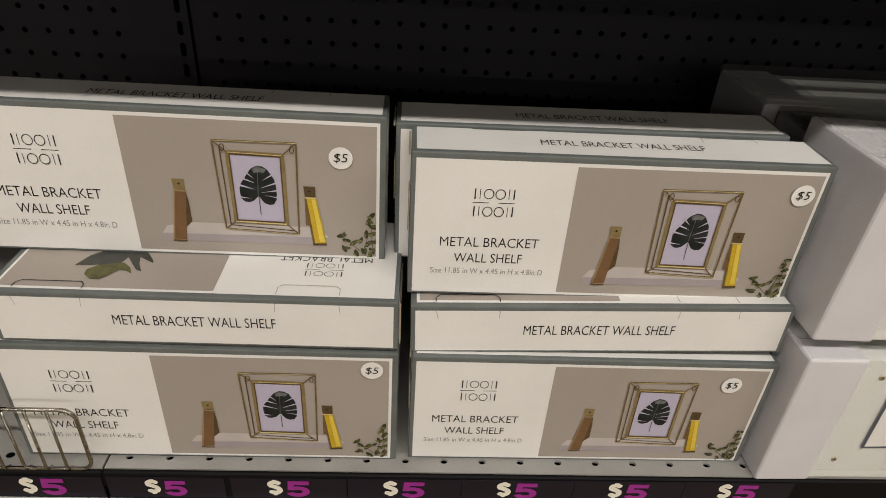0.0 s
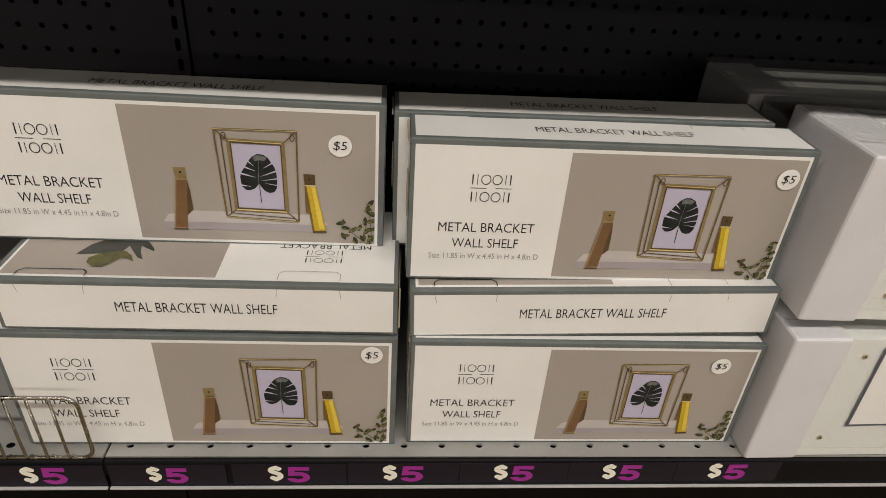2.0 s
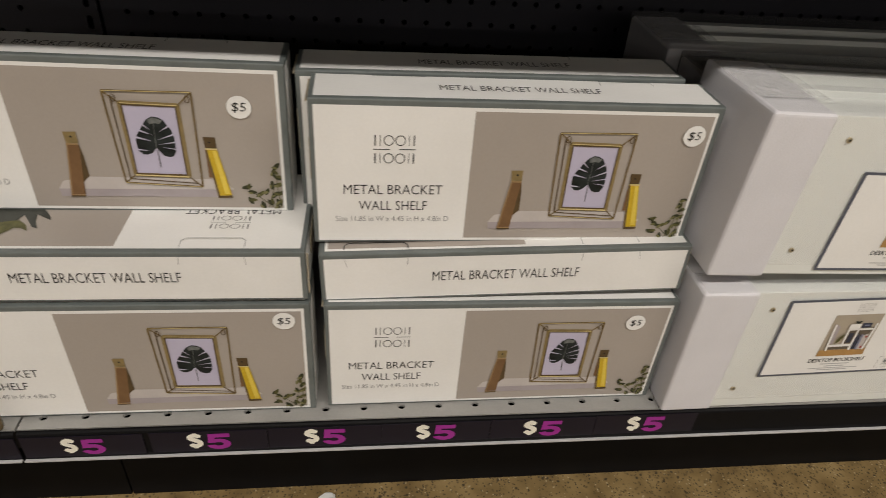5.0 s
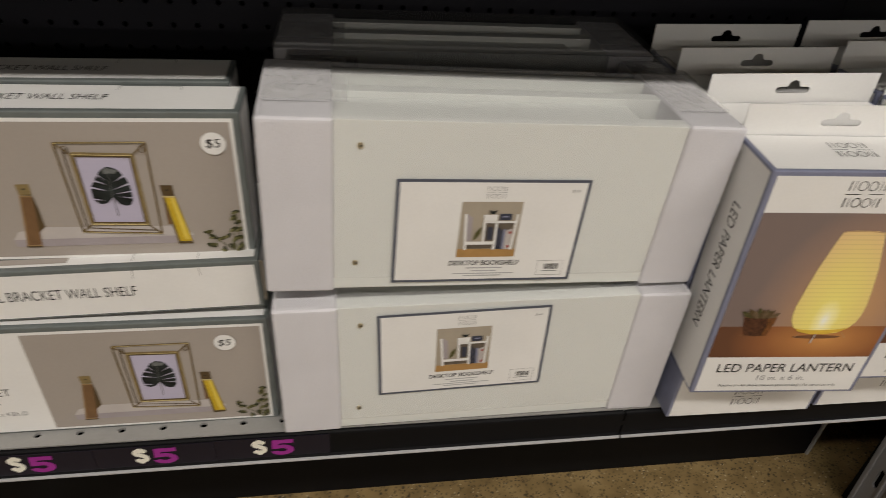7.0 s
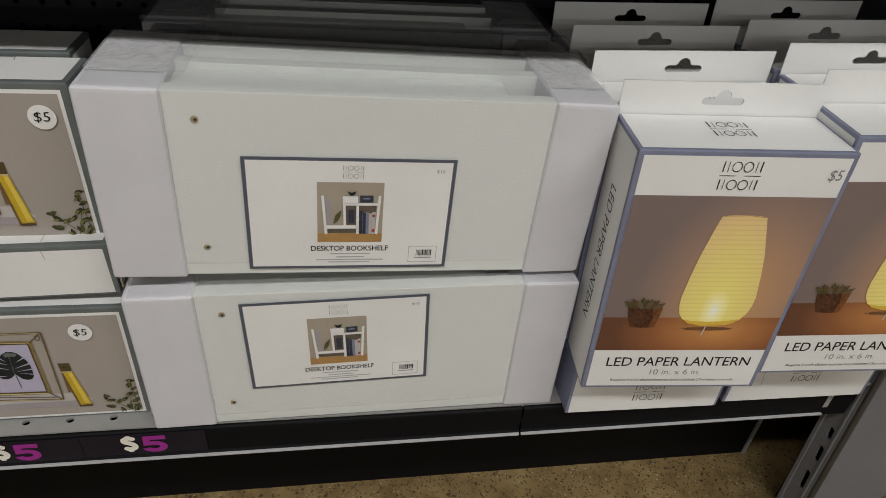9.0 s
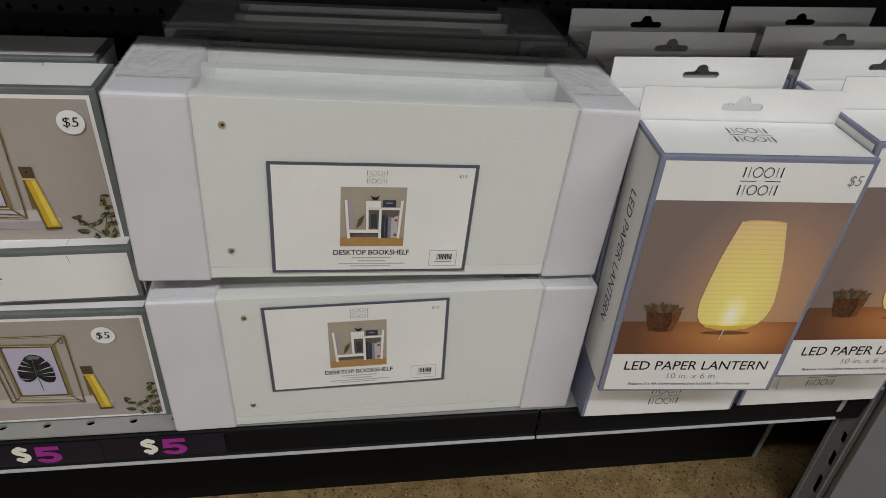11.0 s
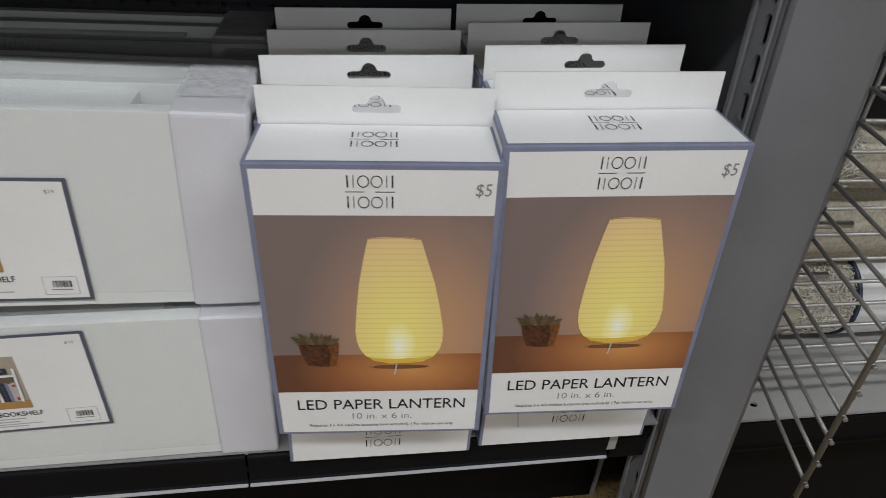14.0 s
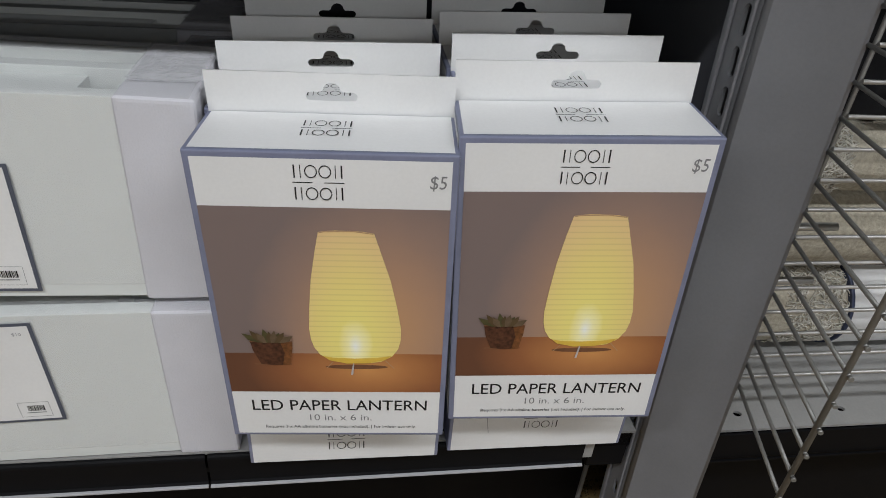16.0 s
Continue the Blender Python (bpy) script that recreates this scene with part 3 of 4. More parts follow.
# low chrome fence at the front of the left bay
fence = thing("wire_fence", "low chrome wire fence standing along the shelf front", "wire fence", at=pose(0, 0, 0))
FZ0, FZ1, FX, FY = 0.3265, 0.405, -0.2620, 0.4400
arc = [(FX - 0.012 + 0.012 * math.sin(radians(a)), FY, FZ1 - 0.012 + 0.012 * math.cos(radians(a))) for a in range(0, 91, 15)]
arc2 = [(FX - 0.012 + 0.012 * math.cos(radians(a)), FY, FZ0 + 0.012 - 0.012 * math.sin(radians(a))) for a in range(0, 91, 15)]
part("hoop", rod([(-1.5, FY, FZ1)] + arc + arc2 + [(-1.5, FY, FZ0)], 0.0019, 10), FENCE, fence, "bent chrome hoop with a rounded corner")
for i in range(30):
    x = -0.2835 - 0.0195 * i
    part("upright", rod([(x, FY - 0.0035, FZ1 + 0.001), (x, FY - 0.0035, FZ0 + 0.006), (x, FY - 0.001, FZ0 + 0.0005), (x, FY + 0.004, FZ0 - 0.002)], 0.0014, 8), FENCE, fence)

# ---- price tickets ----


def heavy_five(u, v, w, h):
    """The outline of a heavy numeral five: a bar, a stem and a thick bowl."""
    arc = lambda a0, a1, rx, ry: [(0.48 + rx * math.cos(radians(a0 + (a1 - a0) * k / 14)), 0.34 + ry * math.sin(radians(a0 + (a1 - a0) * k / 14))) for k in range(15)]
    pts = [(0.10, 1.0), (0.96, 1.0), (0.96, 0.76), (0.35, 0.76), (0.34, 0.665)] + arc(100, -165, 0.50, 0.34) + arc(-160, 125, 0.20, 0.11) + [(0.06, 0.42)]
    return [[(u + a * w, v + b * h) for a, b in pts]]


def heavy_dollar(u, v, w, h):
    """A fat dollar sign: a thick S stroke with a stub above and below."""
    line = [(0.80 * math.cos(radians(a)), 0.50 + 0.36 * math.sin(radians(a))) for a in range(20, 271, 25)]
    line += [(0.80 * math.cos(radians(a)), -0.42 + 0.44 * math.sin(radians(a))) for a in range(80, -161, -24)]
    pts = [(u + a * w * 0.42, v + b * h * 0.42) for a, b in line]
    out = [bar(p, q, 0.26 * h) for p, q in zip(pts, pts[1:])] + [disc(p[0], p[1], 0.13 * h, n=10) for p in pts[1:-1]]
    return out + [rect(u - 0.15 * w, u + 0.15 * w, v + 0.30 * h, v + 0.53 * h), rect(u - 0.15 * w, u + 0.15 * w, v - 0.54 * h, v - 0.30 * h)]


def ticket(x, size=1.0, z=DECK_Z - 0.0175):
    t = thing("price_ticket", "black shelf ticket with a cream dollar sign and magenta five", "price ticket", "price tickets along the lip", at=pose(x, LIP_Y - 0.0008, z))
    part("backing", box(-0.056, 0.056, -0.0004, 0.0004, -0.0145, 0.0145), STRIP, t)
    part("dollar_sign", sheet(heavy_dollar(-0.0130 * size, 0.0018, 0.0130 * size, 0.0205 * size), 2), CREAM, t, "cream dollar sign")
    part("numeral", sheet(heavy_five(-0.0030 * size, -0.0122, 0.0225 * size, 0.0225 * size), 2), MAGENTA, t, "magenta numeral five")
    return t


for x, s, dz in ((0.372, 1.05, 0.0), (0.2595, 1.05, 0.0008), (0.147, 1.05, 0.0012), (0.0345, 1.05, 0.0016), (-0.0785, 1.05, 0.0022), (-0.1965, 1, 0.0028), (-0.313, 1.08, 0.0036)):
    ticket(x, s, DECK_Z - 0.0175 - dz)

# ---- boxed wall shelves ----
BW, BH, BD = 0.340, 0.134, 0.0515
THIN = -0.004
# the loose leaf of the reverse: dark fingers above, an olive leaf below
LEAF_UP = [(0.2825, 0.095), (0.2755, 0.079), (0.2575, 0.062), (0.2515, 0.058), (0.2415, 0.058), (0.2345, 0.066), (0.2260, 0.074), (0.2190, 0.084), (0.2180, 0.088), (0.2250, 0.0835), (0.2320, 0.0790), (0.2290, 0.0900), (0.2235, 0.1010), (0.2290, 0.0985), (0.2385, 0.0850), (0.2420, 0.0800), (0.2450, 0.0900), (0.2600, 0.0930)]
LEAF_LOW = [(0.2420, 0.0890), (0.2345, 0.0960), (0.2300, 0.1055), (0.2365, 0.1010), (0.2425, 0.1000), (0.2485, 0.1090), (0.2535, 0.1150), (0.2620, 0.1140), (0.2685, 0.1080), (0.2695, 0.1010), (0.2625, 0.0940), (0.2500, 0.0900)]
LEAF_BODY = [(0.2311, 0.0857), (0.2359, 0.0885), (0.2405, 0.0879), (0.2442, 0.0855), (0.2468, 0.0807), (0.2490, 0.0772), (0.2503, 0.0711), (0.2505, 0.0645), (0.2499, 0.0578), (0.2474, 0.0537), (0.2435, 0.0530), (0.2397, 0.0546), (0.2368, 0.0590), (0.2354, 0.0611), (0.2315, 0.0565), (0.2276, 0.0549), (0.2243, 0.0552), (0.2211, 0.0582), (0.2206, 0.0631), (0.2205, 0.0675), (0.2219, 0.0719), (0.2250, 0.0764), (0.2276, 0.0808), (0.2295, 0.0835)]
# each slit runs from its wide mouth at the leaf's rim to its tip: mouth, tip, half width
LEAF_SLITS = [[(m[0] - 0.2 * w, m[1] + w), (0.5 * (m[0] + t[0]), 0.5 * (m[1] + t[1]) + 0.6 * w), t, (0.5 * (m[0] + t[0]), 0.5 * (m[1] + t[1]) - 0.5 * w), (m[0] + 0.2 * w, m[1] - w)] for m, t, w in (
    ((0.2192, 0.0600), (0.2295, 0.0586), 0.0008), ((0.2202, 0.0709), (0.2334, 0.0672), 0.0010), ((0.2232, 0.0772), (0.2337, 0.0729), 0.0010), ((0.2268, 0.0830), (0.2331, 0.0768), 0.0010),
    ((0.2484, 0.0814), (0.2391, 0.0752), 0.0008), ((0.2516, 0.0742), (0.2365, 0.0680), 0.0008), ((0.2515, 0.0669), (0.2371, 0.0643), 0.0006), ((0.2513, 0.0603), (0.2395, 0.0622), 0.0005))]
SPRIG = [(0.3283, 0.0457), (0.3256, 0.0397), (0.3290, 0.0351), (0.3240, 0.0278), (0.3291, 0.0280), (0.3028, 0.0256), (0.3070, 0.0210), (0.3131, 0.0188), (0.3051, 0.0123), (0.3192, 0.0215), (0.3254, 0.0181), (0.3216, 0.0106), (0.3155, 0.0078), (0.3288, 0.0109), (0.3300, 0.0200), (0.3275, 0.0065)]


def petal(u, v, r, an):
    """A pointed oval leaf of length 2r, turned by an."""
    ca, sa = math.cos(an), math.sin(an)
    return [(u + ca * a * r - sa * b * r, v + sa * a * r + ca * b * r) for a, b in ((-1, 0), (-0.55, 0.36), (0.1, 0.46), (0.65, 0.30), (1, 0), (0.65, -0.28), (0.1, -0.42), (-0.55, -0.32))]


def clip_polys(polys, u0, u1, v0, v1):
    return [[(min(max(u, u0), u1), min(max(v, v0), v1)) for u, v in p] for p in polys]


def valid(polys):
    return [p for p in polys if abs(sum(p[i][0] * p[(i + 1) % len(p)][1] - p[(i + 1) % len(p)][0] * p[i][1] for i in range(len(p)))) > 1e-8]


def each(name, polys, layer, mat, parent, face="front", depth=0.0):
    for p in polys:
        part(name, sheet([p], layer, face, depth), mat, parent)


def bracket_carton(label, at, art="frame", dot=(0.040, 0.1085), text_u=0.0675, group="boxed wall shelves", seed=1, low=0.0):
    """art: the framed picture, or the loose leaf of the reverse. dot: where the price dot sits, from the right edge and the foot."""
    rnd = random.Random(seed)
    t = thing("product_box", label, "box", group, at=at)
    part("carton", box(0, BW, 0, BD, 0, BH, 0.0012), TEAL, t, "grey-green edged carton")
    e = 0.0052
    front = part("front_print", sheet([rect(e * 0.75, BW - e, 0.0022, BH - e)], 0), CARD, t, "white printed front")
    PL, PR, PB, PT = (0.131 if art == "frame" else 0.1555), BW - 0.0078, 0.0048, BH - 0.0082
    part("photo_ground", sheet([rect(PL, PR, PB, PT)], 1), TAUPE, front)
    tv = (0.0940, 0.0565, 0.0408, 0.0275) if art == "frame" else (0.0895, 0.0715, 0.0615, 0.052)
    tv = tuple(v - low for v in tv)
    part("badge", sheet(badge(text_u, tv[0], 0.0345, 0.0265 if art == "frame" else 0.021), 1), INK, front)
    part("title", lettering("METAL BRACKET", text_u, tv[1], 0.083, 0.0092, 1, weight=THIN), INK, front)
    part("title", lettering("WALL SHELF", text_u, tv[2], 0.058, 0.0092, 1, weight=THIN), INK, front)
    part("size_line", lettering("Size 11.85 in W x 4.45 in H x 4.8in D", text_u, tv[3], 0.097, 0.0056, 1, weight=THIN), GREYINK, front)
    if art == "frame":
        part("photo_shelf", sheet([[(0.1516, 0.0219), (0.1565, 0.0291), (0.1766, 0.0335), (0.2826, 0.0326), (0.2911, 0.0239), (0.2898, 0.0175), (0.2756, 0.0155), (0.1524, 0.0148)]], 2), SHELFINK, front)
        part("photo_shelf_edge", sheet([[(0.1516, 0.0219), (0.2911, 0.0229), (0.2898, 0.0171), (0.2756, 0.0155), (0.1524, 0.0148)]], 3), LILACGREY, front)
        # left bracket: plate with a screw hole, strap, lit bend, shaded brace and foot
        part("photo_brace", sheet([[(0.1766, 0.0628), (0.1778, 0.0520), (0.1782, 0.0343), (0.1727, 0.0289)]], 4), DARKBRASS, front)
        part("photo_plate", sheet([[(0.1667, 0.0738), (0.1766, 0.0739), (0.1765, 0.0639), (0.1675, 0.0641)]], 4), GOLD, front)
        part("photo_strap", sheet([[(0.1675, 0.0634), (0.1766, 0.0628), (0.1715, 0.0171), (0.1601, 0.0166)]], 5), BRONZE, front)
        part("photo_strap_edge", sheet([[(0.1675, 0.0634), (0.1685, 0.0634), (0.1615, 0.0166), (0.1601, 0.0166)]], 6), GLINT2, front)
        each("photo_bend", [[(0.1675, 0.0644), (0.1765, 0.0640), (0.1763, 0.0624), (0.1674, 0.0629)], rect(0.1601, 0.1715, 0.0161, 0.0170)], 7, GLINT2, front)
        part("photo_strap_foot", sheet([[(0.1601, 0.0160), (0.1715, 0.0160), (0.1715, 0.0148), (0.1599, 0.0146)]], 6), DARKBRASS, front)
        # right bracket, brighter brass
        part("photo_brace", sheet([[(0.2729, 0.0611), (0.2746, 0.0594), (0.2765, 0.0346), (0.2729, 0.0345)]], 4), BRONZE, front)
        part("photo_plate", sheet([[(0.2724, 0.0717), (0.2820, 0.0716), (0.2820, 0.0616), (0.2731, 0.0616)]], 4), DARKBRASS, front)
        part("photo_strap", sheet([[(0.2731, 0.0611), (0.2824, 0.0609), (0.2899, 0.0175), (0.2780, 0.0170)]], 5), YELLOW, front)
        part("photo_strap_edge", sheet([[(0.2731, 0.0611), (0.2745, 0.0610), (0.2800, 0.0170), (0.2780, 0.0170)]], 6), OLDGOLD, front)
        part("photo_strap_glint", sheet([[(0.2785, 0.0600), (0.2816, 0.0600), (0.2885, 0.0191), (0.2841, 0.0189)]], 6), GLINT, front)
        part("photo_bend", sheet([[(0.2731, 0.0622), (0.2824, 0.0620), (0.2824, 0.0606), (0.2731, 0.0608)]], 7), PALEGOLD, front)
        part("photo_strap_foot", sheet([[(0.2780, 0.0170), (0.2899, 0.0175), (0.2902, 0.0153), (0.2784, 0.0148)]], 6), DARKBRASS, front)
        each("photo_screw", [disc(0.1722, 0.0698, 0.0010, n=8), disc(0.2772, 0.0673, 0.0008, n=8)], 6, INK, front)
        # the frame: two wire loops, a broad inner moulding with a lit and a shaded edge, struts and hooks
        A = [(0.2030, 0.1092), (0.2685, 0.1095), (0.2668, 0.0257), (0.2060, 0.0289)]
        M = [(0.2083, 0.1048), (0.2634, 0.1047), (0.2629, 0.0289), (0.2102, 0.0326)]
        P = [(0.2140, 0.0996), (0.2569, 0.0984), (0.2572, 0.0352), (0.2149, 0.0365)]
        Q = [(0.2155, 0.0980), (0.2554, 0.0971), (0.2555, 0.0370), (0.2163, 0.0375)]
        part("photo_picture", sheet([Q], 3), LILAC, front)
        part("photo_frame_wire", sheet(loop_bars(A, 0.0014), 5), OLDGOLD, front)
        each("photo_frame_glint", [bar(A[0], A[1], 0.0005), bar(A[3], A[2], 0.0005)], 7, PALEGOLD, front)
        each("photo_frame_wire", [bar(M[0], M[3], 0.0010), bar(M[3], M[2], 0.0008)], 5, DARKBRASS, front)
        part("photo_frame", sheet(loop_bars(P, 0.0034), 4), GOLD, front)
        part("photo_frame_shade", sheet(loop_bars(Q, 0.0009), 6), DARKBRASS, front)
        each("photo_frame_glint", [bar(P[0], P[1], 0.0007), bar(P[3], P[2], 0.0012)], 7, PALEGOLD, front)
        each("photo_frame_strut", [bar(A[i], P[i], 0.0011) for i in range(4)], 6, OLDGOLD, front)
        for c, k in ((A[0], 0.0075), (A[1], -0.0035)):
            part("photo_hook", sheet(ring_quads(c[0] + k, c[1] - 0.0055, 0.0022, 0.0034, 0.0008, 10), 8), DARKBRASS, front)
        # split leaf in grey watercolour
        part("photo_leaf", sheet([LEAF_BODY], 4), LEAF, front, "dark split leaf in print")
        part("photo_leaf_tip", sheet([[(0.2316, 0.0855), (0.2362, 0.0881), (0.2436, 0.0855), (0.2412, 0.0824), (0.2368, 0.0830), (0.2333, 0.0820)]], 5), LOBE, front)
        each("photo_leaf_slit", LEAF_SLITS, 6, LILAC, front)
        part("photo_leaf_rib", sheet([bar((0.2364, 0.0830), (0.2352, 0.0605), 0.0005)], 5), LOBE, front)
        part("photo_stalk", sheet([bar((0.2357, 0.0598), (0.2361, 0.0435), 0.0006)], 5), LEAFGREY, front)
        # sprigs growing in from the corner
        each("photo_stem", [bar((0.3300, 0.0060), (0.3270, 0.0460), 0.0006), bar((0.3240, 0.0055), (0.3030, 0.0245), 0.0006), bar((0.3200, 0.0055), (0.3260, 0.0280), 0.0005)], 3, GREEN, front)
        for mat, lay_no, shift, size in ((SPRIGDARK, 4, 0.0, 0.0046), (GREEN, 5, 0.0018, 0.0036), (SPRIGPALE, 6, -0.0014, 0.0028)):
            leaves = []
            for k, (u, v) in enumerate(SPRIG):
                if (k + lay_no) % 3 == 2 and mat is not SPRIGDARK:
                    continue
                an = rnd.uniform(-0.9, 0.9) + (2.6 if u < 0.320 else 0.4) + (k % 2) * 1.2
                leaves.append(petal(u + shift, v + shift * 0.6, size * rnd.uniform(0.75, 1.1), an))
            leaves = valid(clip_polys(leaves, PL, PR, PB, PT))
            tagged(part("photo_sprig", sheet(leaves, lay_no), mat, front, "small olive leaves in print"), kind="stuff")
        du, dv = BW - dot[0], dot[1]
        part("price_dot", sheet([disc(du, dv, 0.0096)], 7), CARD, front, "white price dot")
        part("price", lettering("$5", du, dv, 0.0112, 0.0086, 9, weight=-0.006, slant=0.12), INK, front)
    else:
        part("photo_leaf", sheet([LEAF_UP], 3), LEAFGREY, front, "dark grey-green leaf in print")
        part("photo_leaf", sheet([LEAF_LOW], 4), GREEN, front, "olive leaf in print")
        for a, b in ((0.050, 0.103), (0.262, 0.318)):
            drop, ink, wide = (0.0150, INK, 0.0009) if a > 0.2 else (0.0190, GREYINK, 0.0005)
            path = [(a, BH - 0.005), (a, BH - drop + 0.004), (a + 0.004, BH - drop), (b - 0.004, BH - drop), (b, BH - drop + 0.004), (b, BH - 0.005)]
            each("tab_cut", [bar(p, q, wide) for p, q in zip(path, path[1:])], 5, ink, front)
    top = part("top_print", sheet([rect(0.004, BW - 0.004, 0.0045, BD - 0.002)], 0, "top", BH), CARD, t, "white printed top flap")
    part("title", lettering("METAL BRACKET WALL SHELF", 0.172, 0.026, 0.136, 0.0105, 1, "top", BH, weight=THIN, turn=0 if art == "frame" else 180), INK, top)
    if art == "frame":
        each("tab_cut", [bar((0.245, BD - 0.0022), (0.29, BD - 0.0022), 0.0022), bar((0.050, BD - 0.003), (0.095, BD - 0.0025), 0.0013)], 1, TEAL, top, "top", BH)
        each("tab_cut", [bar((0.245, BD - 0.002), (0.244, BD - 0.012), 0.0006), bar((0.290, BD - 0.002), (0.292, BD - 0.010), 0.0006)], 1, GREYINK, top, "top", BH)
    else:
        each("tab_cut", [bar((u, 0.004), (u + k, 0.013), 0.0004) for u, k in ((0.050, -0.001), (0.103, 0.001), (0.262, 0.001), (0.318, -0.002))], 1, GREYINK, top, "top", BH)
    part("end_print", sheet([rect(0.004, BD - 0.004, 0.004, BH - 0.004)], 0, "left"), CARD, t, "white printed end")
    part("end_print", sheet([rect(0.004, BD - 0.004, 0.004, BH - 0.004)], -2, "left", BW), CARD, t)
    part("end_flap", box(-0.0016, -0.0006, 0.012, 0.030, BH * 0.42, BH * 0.70, 0.0003), RAW, t, "lifted raw end tuck")
    part("end_flap", box(-0.0022, -0.0008, 0.004, BD - 0.004, BH - 0.005, BH - 0.0035, 0.0003), RAW, t)
    return t


def lay(x, y, z, rz=0, ry=0):
    """Flat on its back with the printed face up and the top flap towards the aisle."""
    return pose(x, y, z, 0, ry, rz) @ Matrix.Translation((BW, BH, BD)) @ pose(0, 0, 0, 0, 0, 180) @ pose(0, 0, 0, -90) @ Matrix.Translation((0, 0, 0))


B2 = DECK_Z + BH
bracket_carton("grey-green edged wall shelf carton standing on the grey deck", pose(-0.3290, 0.4560, DECK_Z + 0.0030, 0, 0.4, 0.2) @ Matrix.Scale(1.04, 4), dot=(0.0225, 0.1160), text_u=0.060, seed=2)
bracket_carton("grey-green edged wall shelf carton standing under a tilted one", pose(0.037, 0.459, DECK_Z + 0.0018, 0, 0.3, 0.3), text_u=0.063, seed=3)
bracket_carton("wall shelf carton lying flat with a leaf photo upwards", lay(-0.3155, 0.459, B2 + 0.0110, -0.3), "leaf", seed=4)
bracket_carton("wall shelf carton lying slightly askew on the one below", lay(0.036, 0.466, B2 + 0.0012, 0.3, -1.35), "leaf", seed=5)
bracket_carton("wall shelf carton standing set back on a lying carton", pose(-0.3440, 0.5200, B2 + BD + 0.0130, 0, 0.6, 0.4) @ Matrix.Scale(1.04, 4), dot=(0.0365, 0.0985), text_u=0.0665, seed=6)
bracket_carton("front wall shelf carton standing on a lying carton", pose(0.0312, 0.4815, B2 + BD + 0.0045, 0, 0.2, 0.4), dot=(0.0215, 0.1085), seed=7, low=0.0025)
bracket_carton("shaded wall shelf carton standing behind another", pose(0.018, 0.5345, B2 + BD + 0.0060, 0, 0, 0.6), seed=8)
for x, n in ((-0.3270, 9), (0.037, 10)):
    bracket_carton("hidden wall shelf carton standing behind the front row", pose(x, 0.5125, DECK_Z), seed=n)

# ---- flat-packed white desktop bookshelves ----
PW, PH = 0.388, 0.160


